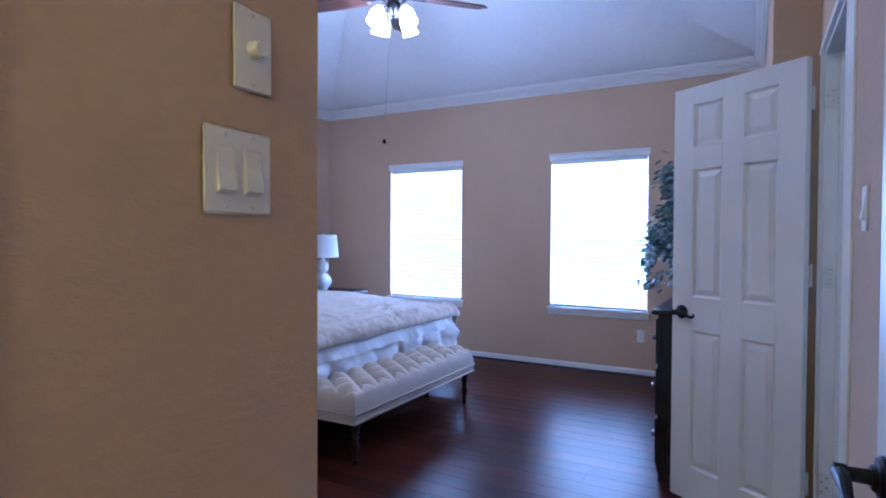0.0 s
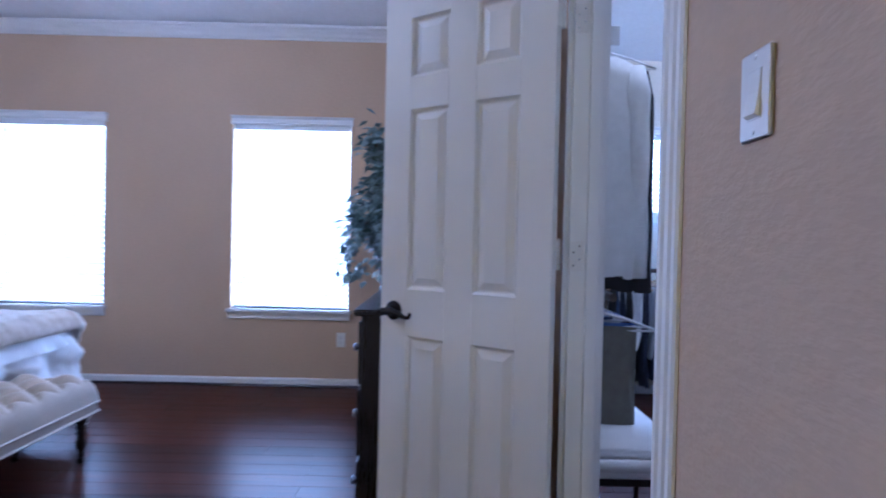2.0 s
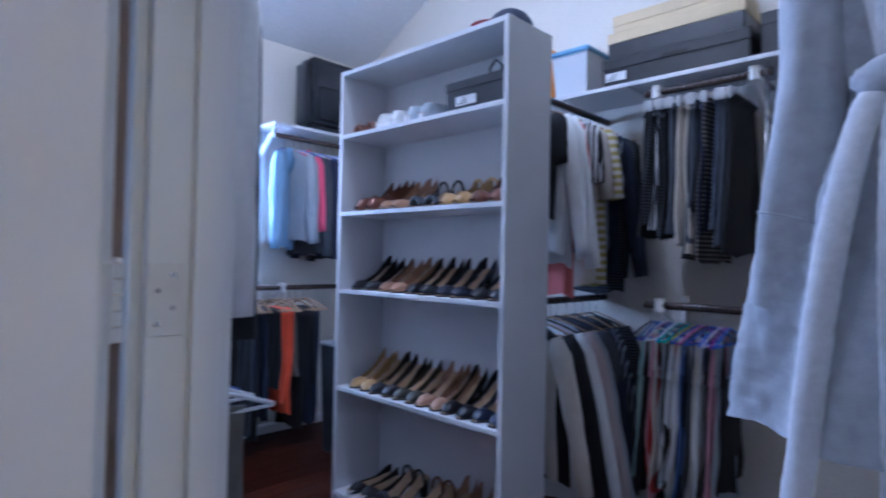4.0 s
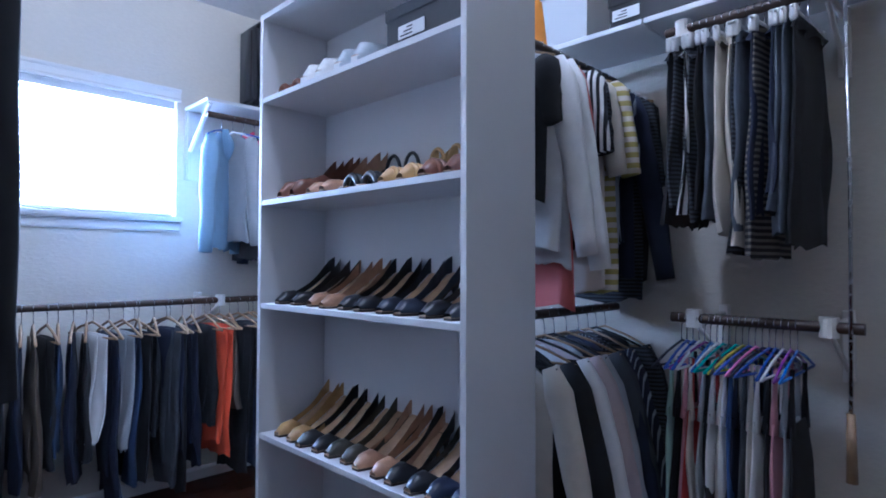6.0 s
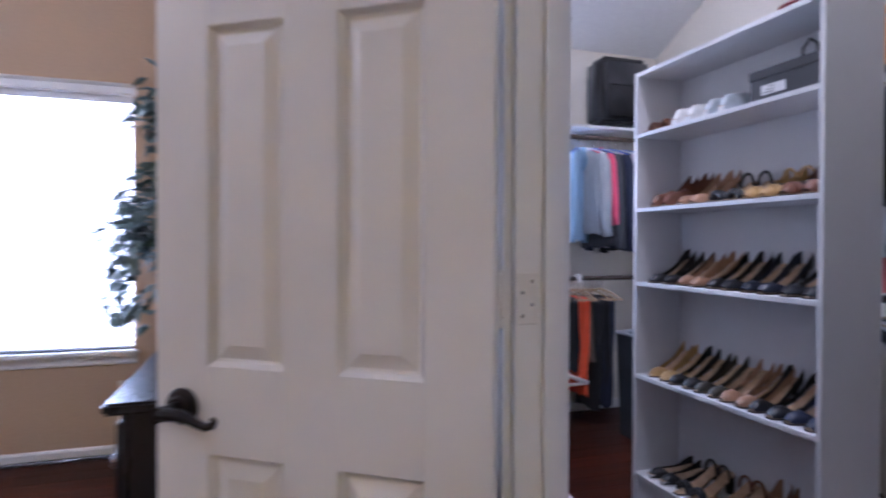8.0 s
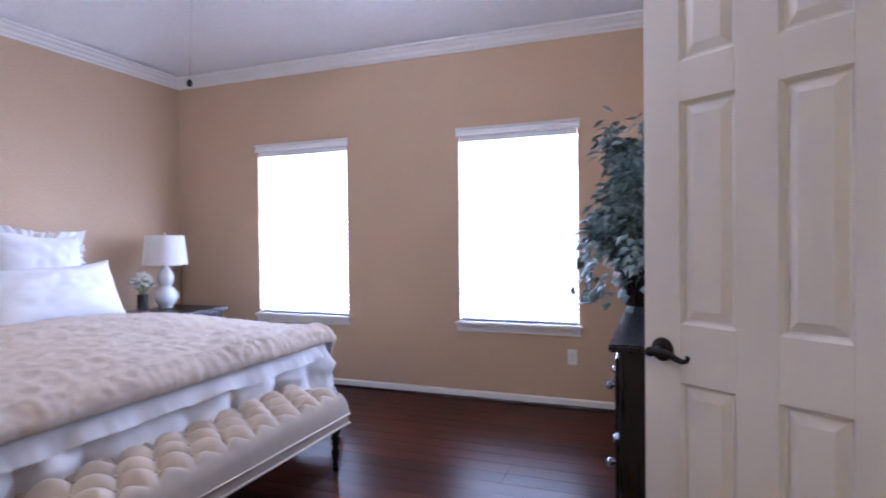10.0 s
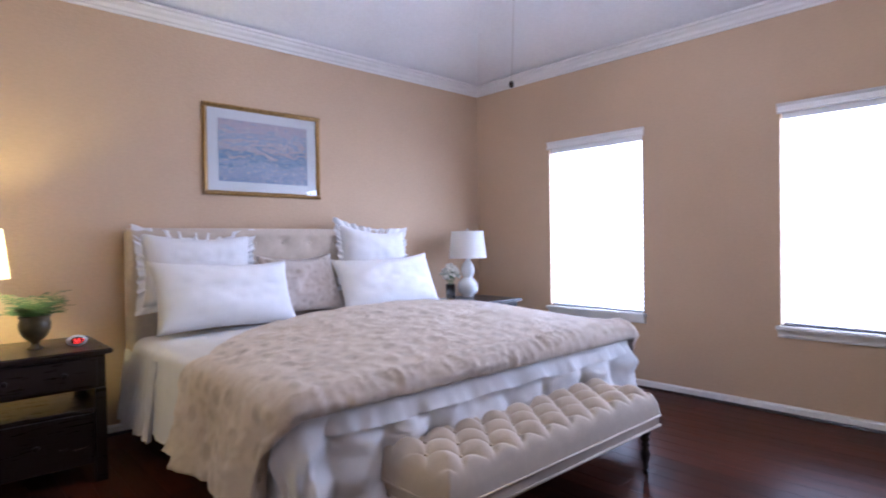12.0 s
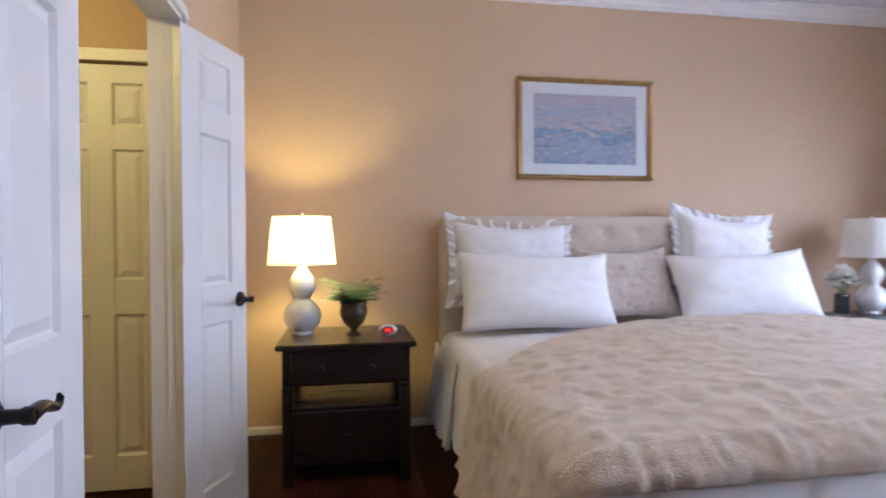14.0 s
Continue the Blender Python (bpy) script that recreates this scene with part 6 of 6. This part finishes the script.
for k, (mat, tone, ln) in enumerate(UP):
    garment("shirt", pose(2.36 + 0.056 * k, 3.93, 1.935, 0, 0, 90 + rng.uniform(-6, 6)), mat, (1.5 if "long" in tone else 0.2) + 2 * k, M_HWOOD if k % 3 == 0 else WH, ln, "blouse", f"{tone} hanging behind the bookcase", "blouses on the upper rod", 0.46 if "white" in tone else 0.41, 0.16 + 0.02 * (k % 4))
LO = [(cl(CREAM), "cream sleeveless top", 0.6), (cl(BLACK), "black blazer", 0.74), (cl(WHITE), "white linen jacket", 0.76), (cl((0.50, 0.42, 0.41)), "dusty pink blazer", 0.74), (cl(LGREY), "pale grey blazer", 0.78), (cl(GREY), "dark grey blazer", 0.76), (cl(NAVY), "navy blazer", 0.75), (S_NW, "navy pinstriped blazer", 0.76), (S_CHECK, "dark checked blazer", 0.74), (cl(BLACK), "black jacket", 0.78)]
for k, (mat, tone, ln) in enumerate(LO):
    garment("jacket", pose(2.40 + 0.070 * k + rng.uniform(-0.012, 0.012), 3.93, 1.02, 0, 0, 90 + rng.uniform(-13, 9)), mat, 5.1 + k, M_HWOOD if k % 2 else BLK, ln + rng.uniform(-0.08, 0.03), "jacket", f"{tone} hanging on the lower rod", "jackets on the lower rod", 0.44, 0.26)
SLATE = (0.095, 0.11, 0.135)
S_TWEED = stripes("tan_plaid", (0.24, 0.21, 0.17), (0.03, 0.03, 0.035), 0.018, 2, 0.45)
SK = [(cl(BLACK), "black"), (S_CHECK, "dark tweed"), (S_BW, "black and white striped"), (S_CHECK, "dark checked"), (cl(BLACK), "black"), (cl(SLATE), "slate grey"), (cl(CREAM), "cream"), (cl(CREAM), "cream"), (S_CHECK, "dark checked"), (cl(SLATE), "slate grey"), (cl(NAVY), "navy"), (S_TWEED, "tan plaid"), (cl(NAVY), "navy"), (cl(SLATE), "slate grey"), (cl(SLATE), "slate grey"), (cl(BLACK), "black")]
for k, (mat, tone) in enumerate(SK):
    garment("skirt", pose(2.845, 3.53 - 0.0225 * k, 1.96, rng.uniform(-1, 1), 0, -2 + rng.uniform(-8, 8)), mat, k * 1.9, WH, rng.uniform(0.48, 0.66), "skirt", f"{tone} skirt clipped to a hanger under the shelf", "skirts on the short rod", 0.36)
HC = [(0.02, 0.02, 0.03), (0.04, 0.09, 0.42), (0.03, 0.10, 0.50), (0.7, 0.7, 0.72), (0.20, 0.02, 0.25), (0.03, 0.15, 0.55), (0.7, 0.7, 0.7), (0.02, 0.35, 0.35), (0.05, 0.05, 0.08), (0.02, 0.45, 0.40), (0.55, 0.50, 0.03), (0.05, 0.10, 0.5), (0.7, 0.2, 0.45)]
TK = [MINT, BLACK, PINK, CREAM, RED, LGREY, BLACK, WHITE, CREAM, WHITE, BLUE, NAVY, GREY, CREAM, WHITE, BLACK, PINK, LGREY, BLACK]
for k, c in enumerate(TK):
    garment("top", pose(2.825, 3.55 - 0.0180 * k, 1.02, rng.uniform(-1, 1), 0, -2 + rng.uniform(-10, 10)), cl(c), k * 2.7, plastic(HC[k % 13]), rng.uniform(0.42, 0.54), "camisole", f"{TONES[c]} camisole on a coloured plastic hanger", "camisoles on the lower short rod", 0.36)
DR = [(cl(NAVY), "navy dress", 0.9), (cl((0.62, 0.55, 0.03)), "yellow sweater", 0.42), (S_PAISLEY, "red paisley dress", 0.95), (cl(DENIM), "denim dress", 0.9), (cl(BLACK), "black dress", 1.0), (cl(GREY), "grey dress", 0.95), (cl(NAVY), "navy dress", 1.0)]
for k, (mat, tone, ln) in enumerate(DR):
    garment("jacket", pose(1.68 + 0.10 * k, 2.52, 2.03, 0, 0, 90 + rng.uniform(-5, 5)), mat, 7.7 + 1.3 * k, WH, ln, "dress", f"{tone} hanging beyond the grey robe", "", 0.54 if k in (1, 2) else 0.42)

# grey robe with its belt knotted round it
M_ROBE = cloth("grey_fleece", (0.35, 0.36, 0.385), 240, 0.16, 0.35, 0.95, 30.0)
M_PILE = cloth("pale_sherpa", (0.52, 0.52, 0.54), 120, 0.10, 0.6, 0.95, 80.0)
robe = thing("bath_robe", pose(1.54, 2.53, 2.07, 0, 0, 82), "grey fleece robe hanging with its belt tied", "robe")
part("hanging_loop", tube([(0, 0, -0.04), (0.006, 0, 0.0), (0, 0, 0.018)], 0.003, 6), M_CHROME, robe)
hanger(robe, WH, 0.42)
WAIST = 0.46


def robe_body(v, u):
    a = 2 * math.pi * u
    c, q = math.cos(a), math.sin(a)
    tie = math.exp(-((v - WAIST) / 0.07) ** 2)
    below = max(0.0, v - WAIST) / (1 - WAIST)
    w = (0.38 + 0.05 * v + 0.16 * below ** 0.6) * (1 - 0.34 * tie)
    th = (0.10 + 0.04 * v + 0.10 * below ** 0.6) * (1 - 0.25 * tie)
    gather = 0.16 * tie * math.sin(15 * a + 2 * nz(c, q, 3)) + 0.20 * below ** 0.5 * math.sin(6 * a + 2.5 * nz(c * 2, v * 1.5, 4)) + 0.14 * min(1, v / 0.15) * nz(c * 3, v * 5, q * 3)
    rough = 0.0035 * nz(a * 22, v * 60, 2)
    return (w / 2 * math.copysign(abs(c) ** 0.8, c) * (1 + 0.35 * gather) + rough, th / 2 * q * (1 + gather) + rough * 2, -0.078 - 0.075 * abs(c) * (1 - v) - 1.08 * v + 0.025 * nz(c * 3, 9) * v)


part("body", grid(90, 120, robe_body, wrap=True), M_ROBE, robe, "", True)


def robe_sleeve(s):
    """A wide flattened sleeve that hangs from the shoulder and widens to its open end."""
    def fn(v, u):
        a = 2 * math.pi * u
        fold = 1 + 0.20 * math.sin(3 * a + 5 * v + s) * v + 0.18 * nz(math.cos(a) * 2, v * 5, s)
        wide, thick = 0.036 + 0.026 * v ** 0.7, 0.026 + 0.012 * v
        return (s * (0.150 + 0.040 * v) + wide * math.cos(a) * fold, 0.030 + 0.02 * math.sin(math.pi * v) + thick * math.sin(a) * fold, -0.115 - 0.84 * v + 0.02 * math.cos(a) * v)
    return fn


for s in (-1, 1):
    sl = part("sleeve", grid(40, 36, robe_sleeve(s), wrap=True), M_ROBE, robe, "", True)
    hem = [robe_sleeve(s)(0.80, k / 36) for k in range(37)]
    part("hem_seam", tube([(x + (x - s * 0.182) * 0.02, y, z) for x, y, z in hem], 0.003, 5), M_ROBE, sl, "stitched sleeve hem", True)


def sash(v, u):
    a = 2 * math.pi * u
    x, y, z = robe_body(WAIST, u)
    return (x * (1.06 + 0.05 * math.sin(math.pi * v)), y * (1.10 + 0.12 * math.sin(math.pi * v)) + 0.004 * math.sin(8 * a), -0.545 - 0.075 * v + 0.010 * nz(math.cos(a) * 2, math.sin(a) * 2, v))


part("belt", grid(8, 90, sash, wrap=True), M_ROBE, robe, "tied fleece belt", True)
part("knot", grid(14, 20, lambda v, u: (0.05 + 0.045 * math.cos(2 * math.pi * u) * math.sin(math.pi * v) * (1 + 0.25 * nz(u * 6, v * 4)), 0.075 + 0.032 * math.cos(math.pi * v), -0.585 + 0.042 * math.sin(2 * math.pi * u) * math.sin(math.pi * v)), wrap=True), M_ROBE, robe, "soft knot", True)


def strip(x0, y0, z0, x1, y1, length, seed):
    """A hanging end of the belt, a flat padded band with a fuzzy edge."""
    def fn(v, u):
        a = 2 * math.pi * u
        fuzz = 1 + 0.10 * nz(a * 3, v * 40, seed)
        bow = math.sin(math.pi * min(1, v * 1.4)) * 0.02
        return (x0 + (x1 - x0) * v ** 0.7 + 0.023 * math.cos(a) * fuzz, y0 + (y1 - y0) * v ** 0.6 + bow + 0.011 * math.sin(a) * fuzz, z0 - length * v)
    return grid(60, 16, fn, wrap=True)


part("belt_end", strip(0.06, 0.09, -0.60, 0.16, 0.15, 0.78, 1), M_PILE, robe, "fuzzy belt end", True)
part("belt_end", strip(0.03, 0.09, -0.60, 0.02, 0.13, 0.62, 5), M_PILE, robe, "fuzzy belt end", True)
part("lapel", grid(30, 8, lambda u, v: (0.11 - 0.08 * u + 0.075 * (v - 0.5), 0.062 + 0.020 * math.sin(math.pi * v) + 0.006 * nz(u * 8, v * 3), -0.10 - 0.45 * u)), M_PILE, robe, "pale sherpa shawl lapel", True)

# ---- boxes, tub, luggage ----
flat = carton(pose(2.96, 3.475, 2.0205), 0.30, 0.63, 0.125, M_BLACK, 0.05, "flat glossy black storage box with white label on shelf", True, None, 0.20)
part("finger_slot", B(-0.1552, -0.1545, -0.075, 0.035, 0.080, 0.096, bevel=0.0003), M_BRONZE, flat)
part("lid_seam", B(-0.1552, -0.1545, -0.316, 0.316, 0.072, 0.0745), M_BRONZE, flat)
carton(pose(2.97, 3.48, 2.1465), 0.29, 0.59, 0.125, M_BLACK, 0.05, "black storage box with a cream lid on shelf", False, M_CREAMCARD)
carton(pose(2.98, 3.49, 2.2725), 0.27, 0.54, 0.085, M_CREAMCARD, 0.05, "cream lidded garment box on top of the stack", False)
carton(pose(2.96, 2.985, 2.0205), 0.26, 0.28, 0.17, M_BLACK, 0.05, "black glossy box standing on the shelf", False)
M_CLEAR, _cn, _cb = _m("cloudy_plastic")
_cb.inputs["Base Color"].default_value, _cb.inputs["Roughness"].default_value, _cb.inputs["Transmission Weight"].default_value = (0.86, 0.88, 0.90, 1), 0.4, 0.35
tub = thing("storage_tub", pose(2.955, 3.985, 2.0205), "cloudy plastic tub with blue lid on corner shelf", "storage tub")
bm = bmesh.new()
rings(bm, [[(-a, -b, z), (a, -b, z), (a, b, z), (-a, b, z)] for a, b, z in ((0.11, 0.085, 0.0), (0.13, 0.10, 0.20), (0.137, 0.107, 0.205))], False)
bm.faces.new([bm.verts.new(p) for p in ((-0.11, -0.085, 0.001), (-0.11, 0.085, 0.001), (0.11, 0.085, 0.001), (0.11, -0.085, 0.001))])
part("tub", bm, M_CLEAR, tub)
part("lid", B(-0.142, 0.142, -0.112, 0.112, 0.205, 0.235, bevel=0.010, seg=2), plain("blue_lid_plastic", (0.20, 0.38, 0.58), 0.35), tub, "translucent blue lid", 2)
part("contents", B(-0.09, 0.09, -0.07, 0.07, 0.01, 0.13, bevel=0.03, seg=3), cl(CREAM), tub, "", True)
sack = thing("orange_sack", pose(2.93, 4.165, 2.0205), "bright orange fabric sack on corner shelf", "sack")
part("sack", loft(0.17, 0.19, 0.30, 0.298, 0.13, 2.0, 20, 8, 0.1), cl((0.72, 0.28, 0.02)), sack, "", True)
suit = thing("suitcase", pose(2.66, 5.83, 2.0455), "black fabric suitcase standing on wall shelf", "suitcase")
part("shell", B(-0.20, 0.20, -0.115, 0.115, 0.02, 0.50, bevel=0.04, seg=4), cloth("black_luggage_nylon", BLACK, 500, 0.1, 0.1, 0.6), suit, "", True)
part("pocket", B(-0.15, 0.15, -0.130, -0.114, 0.07, 0.30, bevel=0.012, seg=2), cl(BLACK), suit, "", True)
part("zip", tube([(-0.20, -0.06, 0.07), (-0.20, -0.06, 0.44), (-0.155, -0.06, 0.492), (0.155, -0.06, 0.492)], 0.004, 6), M_BRONZE, suit)
for x in (-0.15, 0.19):
    part("foot", B(x - 0.02, x + 0.02, -0.09, 0.09, 0.0, 0.021, bevel=0.004), M_BLACK, suit)
ham = thing("laundry_hamper", pose(2.60, 5.30, 0), "dark fabric laundry hamper with pale lining by the wall", "hamper")
bm = bmesh.new()
rings(bm, [[(-a, -a, z), (a, -a, z), (a, a, z), (-a, a, z)] for a, z in ((0.16, 0.0), (0.18, 0.66), (0.172, 0.66), (0.155, 0.03))])
part("basket", bm, cl((0.02, 0.024, 0.032)), ham)
part("lining", tube([(-0.176, -0.176, 0.662), (0.176, -0.176, 0.662), (0.176, 0.176, 0.662), (-0.176, 0.176, 0.662), (-0.176, -0.176, 0.662)], 0.012, 6), cl(LGREY), ham, "pale rolled rim", True)

# ---- cushioned stool ----
stool = thing("upholstered_stool", pose(0.945, 3.71, 0), "white cushioned stool with dark scrolled metal legs", "stool")
part("cushion", B(-0.20, 0.20, -0.32, 0.32, 0.37, 0.475, bevel=0.035, seg=4), M_WHITE, stool, "white upholstered cushion", True)
part("seat_frame", B(-0.19, 0.19, -0.29, 0.29, 0.345, 0.369, bevel=0.003), M_BRONZE, stool)
for sx in (-1, 1):
    for sy in (-1, 1):
        part("leg", tube([(sx * 0.17, sy * 0.27, 0.346), (sx * 0.17, sy * 0.25, 0.26), (sx * 0.175, sy * 0.22, 0.18), (sx * 0.18, sy * 0.24, 0.08), (sx * 0.185, sy * 0.285, 0.008)], 0.010, 8), M_BRONZE, stool, "scrolled dark metal leg", True)
    part("scroll", tube([(sx * 0.18, -0.05 + (0.10 - 0.006 * k) * math.cos(k * 0.5) * 0.6, 0.24 + (0.10 - 0.006 * k) * math.sin(k * 0.5) * 0.6) for k in range(15)], 0.006, 6), M_BRONZE, stool, "", True)

# ---- floor planks ----
PLANK_W = 0.127
_plank = {}


def plank_mesh(length):
    if length not in _plank:
        bm = bmesh.new()
        a, b, c = length / 2 - 0.0003, PLANK_W / 2 - 0.0003, 0.0011
        rings(bm, [[(-a, -b, -0.012), (a, -b, -0.012), (a, b, -0.012), (-a, b, -0.012)], [(-a, -b, -c), (a, -b, -c), (a, b, -c), (-a, b, -c)], [(-a + c, -b + c, 0), (a - c, -b + c, 0), (a - c, b - c, 0), (-a + c, b - c, 0)]])
        bm.normal_update()
        me = bpy.data.meshes.new("plank")
        bm.to_mesh(me)
        bm.free()
        me.materials.append(M_FLOOR)
        _plank[length] = me
    return _plank[length]


rng = random.Random(21)
FLOOR = bpy.data.objects["floor"]
row = 0
y = -1.3
while y < NORTH - 0.02:
    x, end = WEST, (CE if y > CS - 0.06 else EAST)
    first = rng.choice((0.3, 0.6, 0.9, 1.2))
    while x < end - 0.01:
        ln = min(first or rng.choice((0.9, 1.2, 1.5, 1.8)), round(end - x, 3))
        first = 0
        o = new("plank", plank_mesh(round(ln, 3)))
        o.parent = FLOOR
        o.location = (x + ln / 2, y + PLANK_W / 2, 0.0)
        x += ln
    y += PLANK_W
